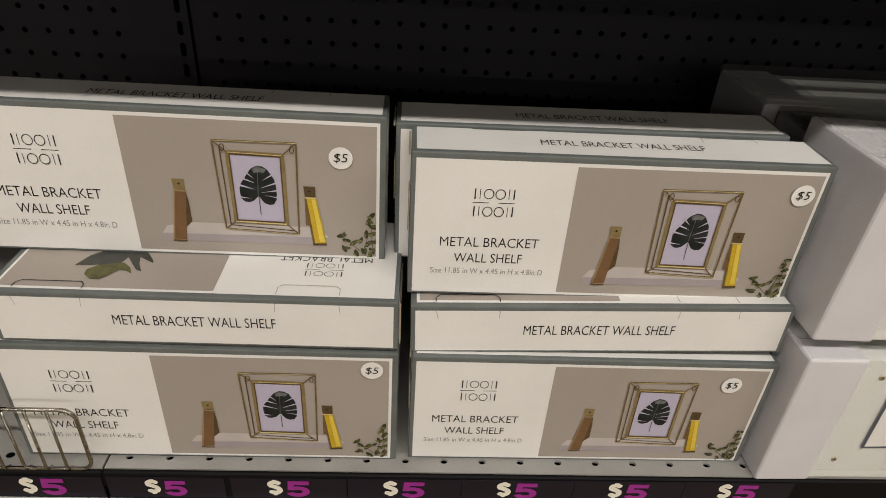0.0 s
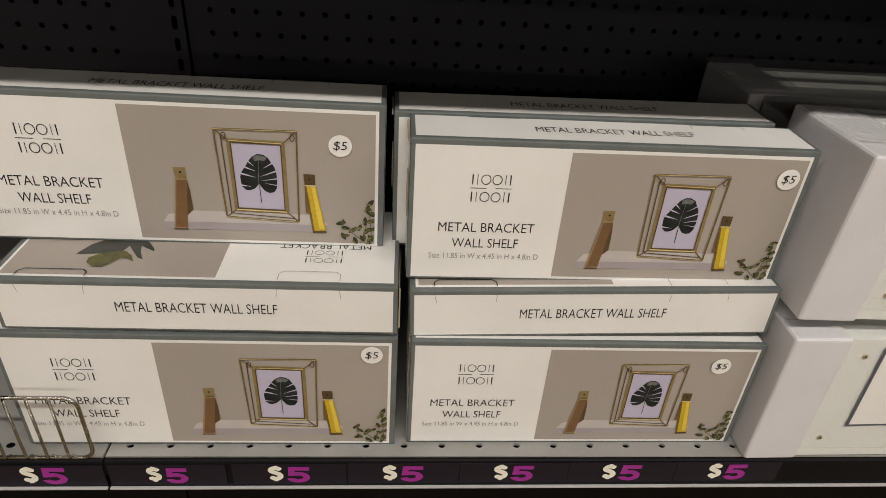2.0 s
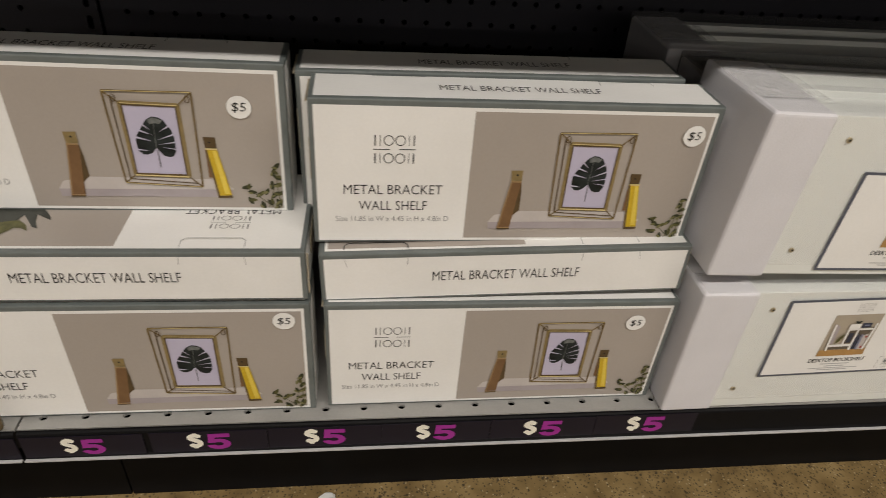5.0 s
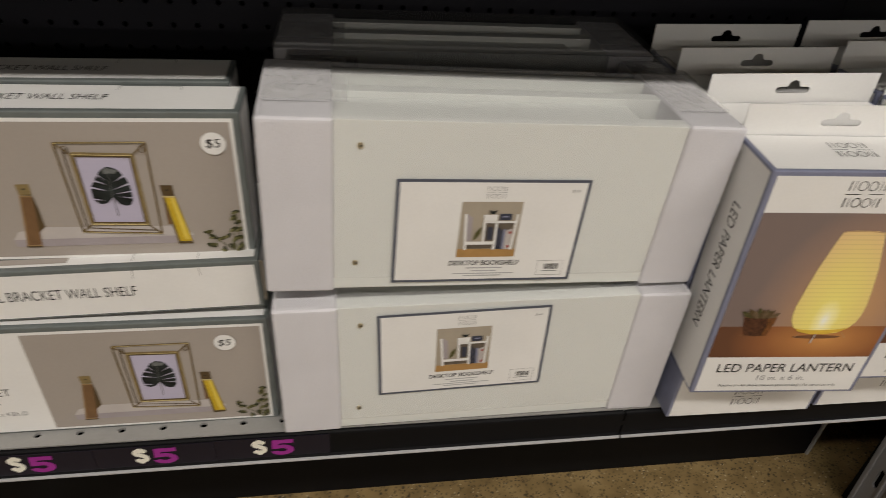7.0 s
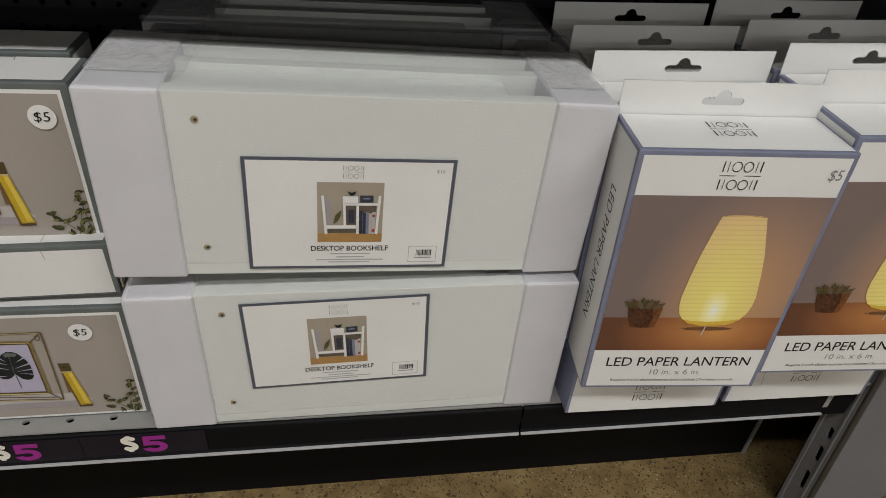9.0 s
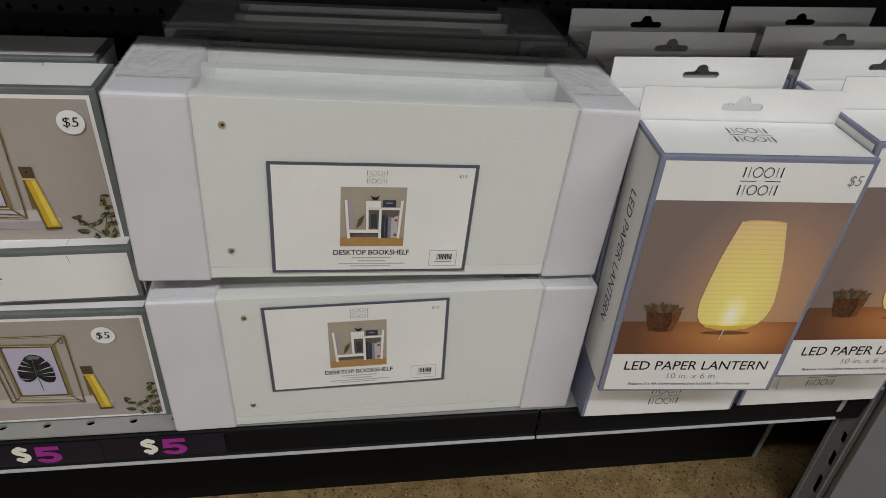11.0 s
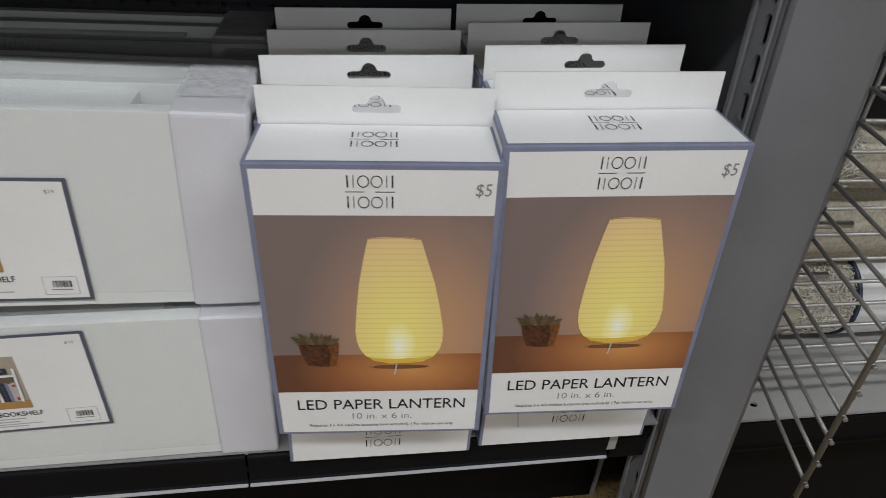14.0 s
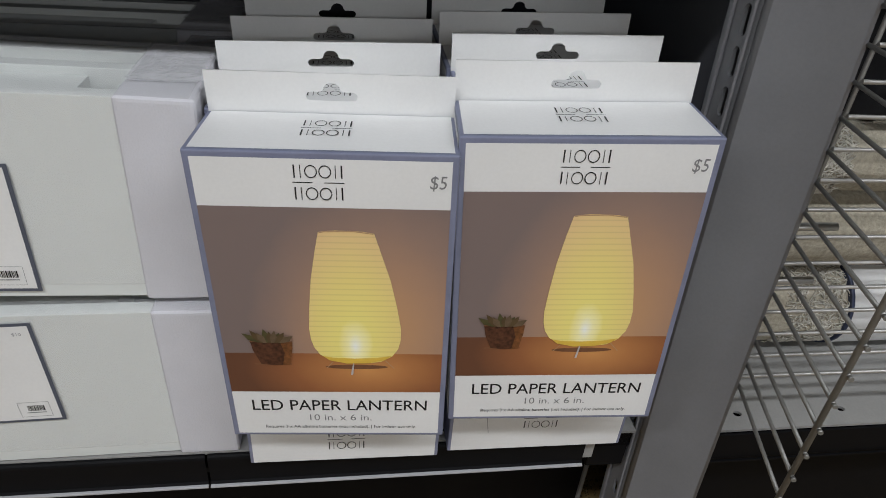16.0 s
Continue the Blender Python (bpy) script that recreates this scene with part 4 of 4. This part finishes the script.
def flat_pack(label, at, seed, PD=0.118, PH=0.160, drilled=True, dimmed=False):
    rnd = random.Random(seed)
    t = thing("flat_pack", label, "flat pack", "flat-packed bookshelves", at=at)
    L, R = 0.056, PW - 0.051
    # boards side by side, seen end-on from above
    y = 0.003
    part("front_board", box(L - 0.02, R + 0.02, y, y + 0.014, 0.0015, PH - 0.0015, 0.0006), BOARD, t, "white melamine front board")
    y += 0.0145
    for th, drop, short in ((0.040, 0.0075, 0.050), (0.013, 0.0020, 0.0), (0.022, 0.0140, 0.045), (0.013, 0.0015, 0.0), (0.009, 0.010, 0.02)):
        if y + th > PD:
            break
        part("board", box(L - 0.02, R + 0.02 - short, y, y + th, 0.002, PH - drop, 0.0006), BOARD, t)
        if short:
            part("board_end", box(R + 0.02 - short + 0.0006, R + 0.02, y, y + th, 0.002, PH - drop - 0.022, 0.0006), BOARDEDGE, t)
        y += th + 0.0006
    for x0, x1, nm in ((0.0, L, "left"), (R, PW, "right")):
        bm = box(x0, x1, 0.0, PD, 0.0, PH, 0.0035, 3)
        for v in bm.verts:
            v.co += 0.0012 * Vector((0, noise.noise(v.co * 30 + Vector((seed, 0, 0))), noise.noise(v.co * 30 + Vector((0, seed, 5)))))
        cap = part("foam_end", bm, FOAM, t, "white foam end guard")
        part("tape", sheet([rect(x0 + 0.003, x1 + (0.012 if nm == "left" else -0.003), 0.030, min(0.085, PD - 0.004))], 1, "top", PH), TAPE, cap, "crinkled clear tape")
        film = bmesh.new()
        nu, nv = 22, 26
        grid = []
        for a in range(nu + 1):
            row = []
            for b in range(nv + 1):
                u, w = x0 + 0.001 + (x1 - x0 - 0.002) * a / nu, 0.032 + (PD - 0.034) * b / nv
                edge = min(a, nu - a, b, nv - b) / 4
                q = Vector((u * 38, w * 26, seed * 3.1))
                lift = abs(noise.noise(q)) + 0.5 * abs(noise.noise(q * 2.3)) + 0.15 * abs(noise.noise(q * 5))
                row.append(film.verts.new((u, w, PH + 0.0012 + 0.0020 * min(edge, 1) * lift)))
            grid.append(row)
        for a in range(nu):
            for b in range(nv):
                film.faces.new((grid[a][b], grid[a + 1][b], grid[a + 1][b + 1], grid[a][b + 1]))
        part("crumpled_film", film, CREASED, cap, "crumpled film folded over the end")
        part("fold_line", sheet([bar((x0 + 0.004, 0.0285), (x1 - 0.003, 0.029), 0.0008)], 2, "top", PH), GREYINK, cap)
    for hx, hz in ((0.076, PH - 0.022), (0.0735, 0.029)) if drilled else ():
        ins = part("cam_hole", rod([(hx, 0.0018, hz), (hx, 0.006, hz)], 0.0026, 14), BRASS, t, "small brass cam hole")
        part("hole_core", sheet([disc(hx + 0.0005, hz, 0.0010, n=10)], 0, depth=0.0018), INK, ins)
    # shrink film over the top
    # rear packs get an added dark film in place of deeper shade
    if dimmed:
        part("shrink_film", box(-0.001, PW + 0.001, -0.001, PD + 0.001, 0.002, PH + 0.0065, 0.003), SHADEFILM, t, "dark see-through film that paints shade over the pack")
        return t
    part("shrink_film", box(0.004, PW - 0.004, 0.0022, PD - 0.003, 0.012, PH + 0.0008, 0.002), FILM, t, "clear shrink film")
    return t


def pack_label(host, u, v, w=0.1615, h=0.103, turn=0.0):
    """The stuck-on label of a flat pack: slate border, badge, photo, title, bar code."""
    lab = part("label", sheet([rect(0, w, 0, h)], 0), LABELINK, host, "white label with a dark slate border")
    lab.matrix_basis = pose(u, 0.0015, v, 0, turn, 0)
    part("paper", sheet([rect(0.0029, w - 0.0029, 0.0026, h - 0.0026)], 1), CARD, lab)
    part("badge", sheet(badge(w * 0.508, h * 0.888, 0.0165, 0.0115), 2), GREYINK, lab)
    px, pz, pw, ph = 0.0545, 0.0270, 0.0515, 0.0555
    part("photo_ground", sheet([rect(px, px + pw, pz, pz + ph)], 2), BEIGEINK, lab)
    part("photo_desk", sheet([rect(px, px + pw, pz, pz + 0.0085)], 3), WOODINK, lab)
    X, Z = lambda f: px + pw * f, lambda f: pz + ph * f
    pic = lambda *pts: [(X(a), Z(b)) for a, b in pts]
    each("photo_shade", [pic((0.426, 0.634), (0.588, 0.634), (0.596, 0.303), (0.437, 0.302)), pic((0.150, 0.238), (0.590, 0.241), (0.590, 0.161), (0.161, 0.159)), pic((0.628, 0.634), (0.900, 0.635), (0.885, 0.500), (0.632, 0.500))], 3, PHOTOSHADE, lab)
    part("photo_pane", sheet([pic((0.100, 0.796), (0.204, 0.723), (0.221, 0.301), (0.148, 0.301))], 3), LILACGREY, lab)
    each("photo_book", [pic((0.632, 0.538), (0.683, 0.544), (0.689, 0.148), (0.637, 0.148)), pic((0.687, 0.506), (0.736, 0.506), (0.741, 0.149), (0.692, 0.148)), pic((0.638, 0.796), (0.843, 0.797), (0.844, 0.683), (0.643, 0.682)), pic((0.470, 0.560), (0.560, 0.560), (0.565, 0.330), (0.475, 0.330))], 4, BOOKINK, lab)
    each("photo_book", [pic((0.738, 0.522), (0.780, 0.522), (0.787, 0.149), (0.744, 0.149)), pic((0.690, 0.760), (0.790, 0.760), (0.790, 0.735), (0.690, 0.735))], 5, SLATE, lab)
    each("photo_book", [pic((0.785, 0.496), (0.827, 0.496), (0.828, 0.146), (0.790, 0.146)), pic((0.829, 0.516), (0.885, 0.529), (0.882, 0.146), (0.830, 0.146))], 4, SHELFINK, lab)
    each("photo_book_spine", [pic((0.835, 0.480), (0.880, 0.480), (0.880, 0.440), (0.835, 0.440)), pic((0.835, 0.230), (0.878, 0.230), (0.878, 0.180), (0.835, 0.180))], 5, REDINK, lab)
    each("photo_shelf", [pic((0.060, 0.796), (0.100, 0.796), (0.152, 0.145), (0.108, 0.145)), pic((0.378, 0.786), (0.421, 0.787), (0.438, 0.286), (0.400, 0.286)), pic((0.134, 0.301), (0.625, 0.300), (0.627, 0.244), (0.135, 0.242)), pic((0.421, 0.787), (0.610, 0.787), (0.610, 0.660), (0.425, 0.659)), pic((0.410, 0.675), (0.926, 0.676), (0.922, 0.635), (0.412, 0.634)), pic((0.919, 0.794), (0.959, 0.794), (0.926, 0.140), (0.885, 0.149)), pic((0.587, 0.660), (0.627, 0.660), (0.637, 0.148), (0.593, 0.148))], 6, CARD, lab)
    part("photo_plant", sheet([pic((0.243, 0.325), (0.274, 0.475), (0.363, 0.566), (0.346, 0.449), (0.305, 0.368))], 7), GREEN, lab)
    part("photo_plant", sheet([pic((0.446, 0.872), (0.517, 0.847), (0.592, 0.872), (0.547, 0.803), (0.491, 0.802))], 7), LEAF, lab)
    part("title", lettering("DESKTOP BOOKSHELF", w * 0.498, 0.0205, 0.0625, 0.0052, 2, weight=0.012), INK, lab)
    each("small_print", [bar((w * 0.40, 0.0150), (w * 0.60, 0.0150), 0.0012), bar((w * 0.43, 0.0118), (w * 0.57, 0.0118), 0.0012), bar((w * 0.33, 0.0090), (w * 0.67, 0.0090), 0.0010), bar((w * 0.39, 0.0066), (w * 0.60, 0.0066), 0.0010)], 2, PALEINK, lab)
    rnd, x, bars = random.Random(4), w * 0.840, []
    while x < w * 0.915:
        t = rnd.choice((0.0004, 0.0007, 0.0010))
        bars.append(rect(x, x + t, 0.0125, 0.0185))
        x += t + rnd.choice((0.0004, 0.0006))
    part("bar_code", sheet(bars, 2), INK, lab)
    part("code_rule", sheet(loop_bars(rect(w * 0.80, w * 0.945, 0.0060, 0.0220), 0.0003) + [bar((w * 0.83, 0.0105), (w * 0.92, 0.0105), 0.0008)], 2), GREYINK, lab)
    part("price", lettering("$10", w * 0.925, h * 0.90, 0.0065, 0.0032, 2), GREYINK, lab)
    return lab


low_pack = flat_pack("white flat-packed desktop bookshelf lying on the deck", pose(0.3845, 0.4385, DECK_Z, 0, 0, 0.6), 1)
pack_label(low_pack, 0.0930, 0.0465, turn=-1.3)
up_pack = flat_pack("white flat-packed desktop bookshelf in foam and film on another", pose(0.3825, 0.4450, DECK_Z + PH + 0.0165, 0, 1.7, 1.0), 2)
pack_label(up_pack, 0.1045, 0.0075, turn=0.0)
REAR = "shaded white flat-packed bookshelf stacked behind the front packs"
flat_pack(REAR, pose(0.386, 0.5635, DECK_Z), 3)
flat_pack(REAR, pose(0.384, 0.6850, DECK_Z), 5)
# the two upper rear packs are dimmed by the dark film
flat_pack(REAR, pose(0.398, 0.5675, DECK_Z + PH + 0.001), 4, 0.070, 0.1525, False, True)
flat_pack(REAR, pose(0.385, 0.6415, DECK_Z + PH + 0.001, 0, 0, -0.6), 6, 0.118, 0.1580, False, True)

# ---- boxed paper lanterns ----
LW, LH, LD, FLAP = 0.166, 0.2475, 0.062, 0.0275


LANTERN = [(0.0775, 0.1923), (0.0745, 0.1778), (0.0705, 0.1548), (0.0680, 0.1318), (0.0665, 0.1118), (0.0672, 0.1018), (0.0690, 0.0943), (0.0730, 0.0873), (0.0800, 0.0823), (0.0880, 0.0803), (0.0980, 0.0790), (0.1080, 0.0793), (0.1170, 0.0808), (0.1250, 0.0858), (0.1295, 0.0933), (0.1313, 0.1018), (0.1315, 0.1118), (0.1285, 0.1318), (0.1240, 0.1548), (0.1175, 0.1778), (0.1135, 0.1918), (0.1070, 0.1931), (0.1000, 0.1936), (0.0880, 0.1938), (0.0810, 0.1931)]


def lantern_carton(label, at, group="boxed paper lanterns", flat=False, LD=LD):
    t = thing("product_box", label, "box", group, at=at)
    part("carton", box(0, LW, 0, LD, 0, LH, 0.0012), SLATE, t, "slate blue edged carton")
    e = 0.0042
    front = part("front_print", sheet([rect(e, LW - e, e * 0.7, LH - e)], 0), CARD, t, "white printed front")
    P0, P1 = 0.0490, 0.2100
    part("photo_wall", sheet([rect(e, LW - e, 0.0880, P1)], 1), GLOWBACK, front)
    part("photo_table", sheet([rect(e, LW - e, P0, 0.0880)], 1), TABLE, front)
    part("photo_lantern", sheet([LANTERN], 3), PAPERGLOW, front, "glowing cream paper lantern print")
    part("photo_lantern_foot", sheet([[(0.0749, 0.0863), (0.0823, 0.0846), (0.0979, 0.0839), (0.1137, 0.0847), (0.1250, 0.0869), (0.1196, 0.0825), (0.1078, 0.0794), (0.0920, 0.0790), (0.0794, 0.0821)]], 4), AMBER, front)
    part("photo_lantern_rim", sheet([bar((0.0780, 0.1920), (0.0815, 0.1929), 0.0006), bar((0.0815, 0.1929), (0.1000, 0.1934), 0.0006), bar((0.1000, 0.1934), (0.1130, 0.1916), 0.0006)], 4), RIMINK, front)
    each("photo_leg", [bar((0.0819, 0.0805), (0.0773, 0.0745), 0.0006), bar((0.1200, 0.0822), (0.1266, 0.0745), 0.0006)], 4, RIMINK, front)
    part("photo_leg", sheet([[(0.0965, 0.0795), (0.0974, 0.0795), (0.0961, 0.0678), (0.0945, 0.0678)]], 5), SHELFINK, front)
    part("photo_contact_shade", sheet([disc(0.0990, 0.0752, 0.0230, 0.0022)], 2), TABLESHADE, front)
    part("photo_contact_shade", sheet([disc(0.0382, 0.0776, 0.0140, 0.0014)], 2), TABLESHADE, front)
    part("photo_pot", sheet([[(0.0236, 0.1000), (0.0537, 0.0999), (0.0532, 0.0918), (0.0505, 0.0774), (0.0400, 0.0764), (0.0296, 0.0780), (0.0251, 0.0903)]], 3), POTINK, front)
    part("photo_pot_light", sheet([[(0.0448, 0.0998), (0.0537, 0.0999), (0.0532, 0.0918), (0.0505, 0.0774), (0.0453, 0.0770), (0.0475, 0.0892)]], 4), POTLIT, front)
    part("photo_pot_rim", sheet([bar((0.0236, 0.0999), (0.0537, 0.0997), 0.0010)], 5), TABLESHADE, front)
    for k, (u, v) in enumerate(((0.0187, 0.1076), (0.0245, 0.1109), (0.0294, 0.1086), (0.0341, 0.1119), (0.0381, 0.1096), (0.0421, 0.1107), (0.0453, 0.1084), (0.0487, 0.1090), (0.0548, 0.1060))):
        b = (0.0385 + (u - 0.0385) * 0.42, 0.0992)
        m, dx, dz = ((b[0] + u) / 2, (b[1] + v) / 2), u - b[0], v - b[1]
        n = 0.0026 / math.hypot(dx, dz)
        part("photo_succulent_leaf", sheet([[(b[0] - 0.0012, b[1]), (m[0] - dz * n, m[1] + dx * n), (u, v), (m[0] + dz * n, m[1] - dx * n), (b[0] + 0.0012, b[1])]], 6 + k % 3), (SUCC, DARKBRASS, SUCCPALE)[k % 3], front)
    part("badge", sheet(badge(0.0800, 0.2275, 0.0315, 0.0250), 1), INK, front)
    part("price", lettering("$5", 0.1535, 0.2285, 0.0105, 0.0105, 1, slant=0.1), GREYINK, front)
    part("title", lettering("LED PAPER LANTERN", 0.0850, 0.0345, 0.134, 0.0110, 1, weight=0.004), INK, front)
    part("size_line", lettering("10 in. x 6 in.", 0.0850, 0.0210, 0.048, 0.0068, 1, weight=THIN), GREYINK, front)
    part("small_print", lettering("Requires 3 x AA alkaline batteries (not included). | For indoor use only.", 0.0850, 0.0102, 0.118, 0.0042, 1), INK, front)
    top = part("top_print", sheet([rect(0.003, LW - 0.003, 0.003, LD - 0.001)], 0, "top", LH), CARD, t, "white printed top")
    part("badge", sheet([[(0.164 - u, 0.072 - v) if flat else (u, v) for u, v in p] for p in badge(0.0820, 0.036, 0.0330, 0.026)], 1, "top", LH), INK, top)
    if flat:
        if LD > 0.07:
            each("crease", [bar((0.1310, 0.014), (0.1325, 0.034), 0.0007), bar((0.1325, 0.034), (0.1300, 0.052), 0.0005)], 2, GREYINK, top, "top", LH)
        return t
    side = part("end_print", sheet([rect(0.003, LD - 0.003, 0.003, LH - 0.003)], 0, "left"), CARD, t, "white printed side")
    part("title", lettering("LED PAPER LANTERN", LD * 0.5, LH * 0.53, 0.135, 0.0125, 1, "left", turn=None, weight=THIN), INK, side)
    part("end_print", sheet([rect(0.003, LD - 0.003, 0.003, LH - 0.003)], -2, "left", LW), CARD, t)
    # hanging flap with a shaped slot
    u, v, hw, hh = LW * 0.5, LH + 0.0120, 0.0172, 0.0030
    slot = [(u - hw, v), (u - hw + 0.0012, v - 0.0025), (u - hw + 0.0035, v - hh), (u + hw - 0.0035, v - hh), (u + hw - 0.0012, v - 0.0025), (u + hw, v), (u + hw - 0.0012, v + 0.0022), (u + hw - 0.0035, v + hh), (u + 0.0075, v + hh)]
    slot += [(u + 0.0058 * math.cos(radians(a)), v + hh + 0.0012 + 0.0052 * math.sin(radians(a))) for a in range(0, 181, 30)]
    slot += [(u - 0.0075, v + hh), (u - hw + 0.0035, v + hh), (u - hw + 0.0012, v + 0.0022)]
    me = pierced(rect(0.0005, LW - 0.0005, LH - 0.004, LH + FLAP), [slot], 0.0012)
    me.transform(Matrix.Translation((0, LD + 0.0008, 0)))
    part("hanging_flap", me, CARD, t, "white hanging flap with a slot")
    return t


lan = lantern_carton("paper lantern carton standing at the front with its photo showing", pose(0.7798, 0.4042, 0.3895, 0, -1.5, -5.0))
copy_thing(lan, pose(0.9500, 0.3980, 0.4030, 0, -2.7, -5.0))
for x, y, z, ry in ((0.7820, 0.4670, 0.3905, -1.4), (0.7835, 0.5330, 0.3920, -1.5), (0.7855, 0.6020, 0.3940, -1.5), (0.9560, 0.4610, 0.4035, -1.7), (0.9550, 0.5270, 0.4040, -1.8), (0.9560, 0.5950, 0.4040, -1.8)):
    c = copy_thing(lan, pose(x, y, z, 0, ry, -0.6))
    tagged(c, "paper lantern carton standing in a row behind the front ones")
# lying cartons: top end towards the aisle, picture up
for x, y, z, rz, deep in ((0.7835, 0.4280, DECK_Z, -0.8, 0.0635), (0.9590, 0.4300, DECK_Z, -0.6, 0.0760)):
    m = pose(x, y, z, 0, 0, rz) @ Matrix.Translation((LW, LH, deep)) @ pose(0, 0, 0, 0, 0, 180) @ pose(0, 0, 0, -90)
    lantern_carton("paper lantern carton lying flat under the standing row", m, flat=True, LD=deep)

# ---- rolled rugs in the next bay ----


def rug_roll(label, x0, x1, y, z, r, mat, band=None, fringe=None, seed=1):
    t = thing("rolled_rug", label, "rug", "rolled rugs", at=pose(0, y, z))
    rnd = random.Random(seed)
    bm = bmesh.new()
    n, m = 40, 26
    rings = []
    for i in range(m + 1):
        x = x0 + (x1 - x0) * i / m
        ring = []
        for k in range(n):
            a = 6.2832 * k / n
            rr = r * (1 + 0.05 * noise.noise(Vector((x * 18, math.cos(a) * 1.3, math.sin(a) * 1.3 + seed))))
            ring.append(bm.verts.new((x, rr * math.cos(a), rr * math.sin(a))))
        rings.append(ring)
    for a, b in zip(rings, rings[1:]):
        for k in range(n):
            f = bm.faces.new((a[k], a[(k + 1) % n], b[(k + 1) % n], b[k]))
            f.smooth = True
    for i, ring in ((0, rings[0]), (1, rings[-1])):
        bm.faces.new(ring[::-1] if i == 0 else ring)
    part("cloth", bm, mat, t)
    if fringe:
        yarn = bmesh.new()
        for k in range(900):
            a = rnd.uniform(1.6, 4.9)
            b0 = Vector((rnd.uniform(*fringe), (r + 0.001) * math.cos(a), (r + 0.001) * math.sin(a)))
            swirl = rnd.uniform(-0.010, 0.010)
            d = Vector((rnd.uniform(-0.012, 0.012), -swirl * math.sin(a), swirl * math.cos(a)))
            mid = b0 + d * 0.5 + Vector((0, 0.0012 * math.cos(a), 0.0012 * math.sin(a)))
            tmp = rod([b0, mid, b0 + d], 0.0006, 4)
            me = bpy.data.meshes.new("yarn")
            tmp.to_mesh(me)
            tmp.free()
            yarn.from_mesh(me)
            bpy.data.meshes.remove(me)
        tagged(part("fringe", yarn, FLUFF, t, "loose cream fringe yarn"), kind="stuff")
    if band:
        b0, b1 = band
        for nm, u0, u1, rad, mt, lb in (("paper_band", b0, b1, r + 0.0045, CARD, "white paper band"), ("band_trim", b0 - 0.004, b0, r + 0.005, NAVY, "navy trim of the band")):
            part(nm, rod([(u0, 0, 0), (u1, 0, 0)], rad, 36), mt, t, lb)
        for a0 in (100, 106):
            ys = [((r + 0.0052) * math.cos(radians(a0 + q)), (r + 0.0052) * math.sin(radians(a0 + q))) for q in (0, 2.5)]
            bm = bmesh.new()
            vs = [bm.verts.new((u, yy, zz)) for u, (yy, zz) in ((b0, ys[0]), (b1, ys[0]), (b1, ys[1]), (b0, ys[1]))]
            bm.faces.new(vs)
            part("band_stripe", bm, NAVY, t, "navy line printed on the band")
    return t


rug_roll("beige woven rug roll with fringe and a white paper band", 1.215, 1.95, 0.572, DECK_Z + 0.011 + 0.0525, 0.050, WEAVE, (1.405, 1.92), (1.335, 1.402), 2)
rug_roll("beige woven rug roll lying on another", 1.215, 1.95, 0.575, DECK_Z + 0.011 + 0.154, 0.049, WEAVE, None, None, 3)
rug_roll("beige woven rug roll on top of the stack", 1.215, 1.95, 0.548, 0.5735, 0.034, WEAVE, None, (1.262, 1.315), 4)
rug_roll("rug roll at the back of the deck", 1.215, 1.95, 0.679, DECK_Z + 0.011 + 0.0525, 0.050, WEAVE, None, None, 5)
rug_roll("black and white pile rug roll above the beige ones", 1.335, 1.95, 0.560, 0.655, 0.048, DARKPILE, None, (1.338, 1.41), 6)
# scrap of paper on the floor
scrap = bmesh.new()
bmesh.ops.create_icosphere(scrap, subdivisions=2, radius=0.012)
for v in scrap.verts:
    v.co = Vector((v.co.x * 1.3, v.co.y, v.co.z * 0.5)) * (1 + 0.6 * noise.noise(v.co * 120))
sc = part("paper_scrap", scrap, CARD, None)
sc.matrix_world = pose(0.020, 0.560, 0.0035)
tagged(sc, "crumpled scrap of white paper lying on the concrete floor", "paper scrap")
# unseen strip fittings over the aisles, added where the lamps hang
for lx, ly, ln in [(x, -1.25, 0.95) for x in (-1.6, 0.4, 2.4)] + [(x, y, 1.85) for y in (-7.5, -10.5) for x in (-3.6, 0.4, 4.4)]:
    f = thing("ceiling_light", "white ceiling strip light fitting over the aisle", "ceiling light", "ceiling strip lights", at=pose(lx, ly, 3.2))
    part("housing", box(-ln, ln, -0.1, 0.1, -0.055, 0, 0.004), CEIL, f)
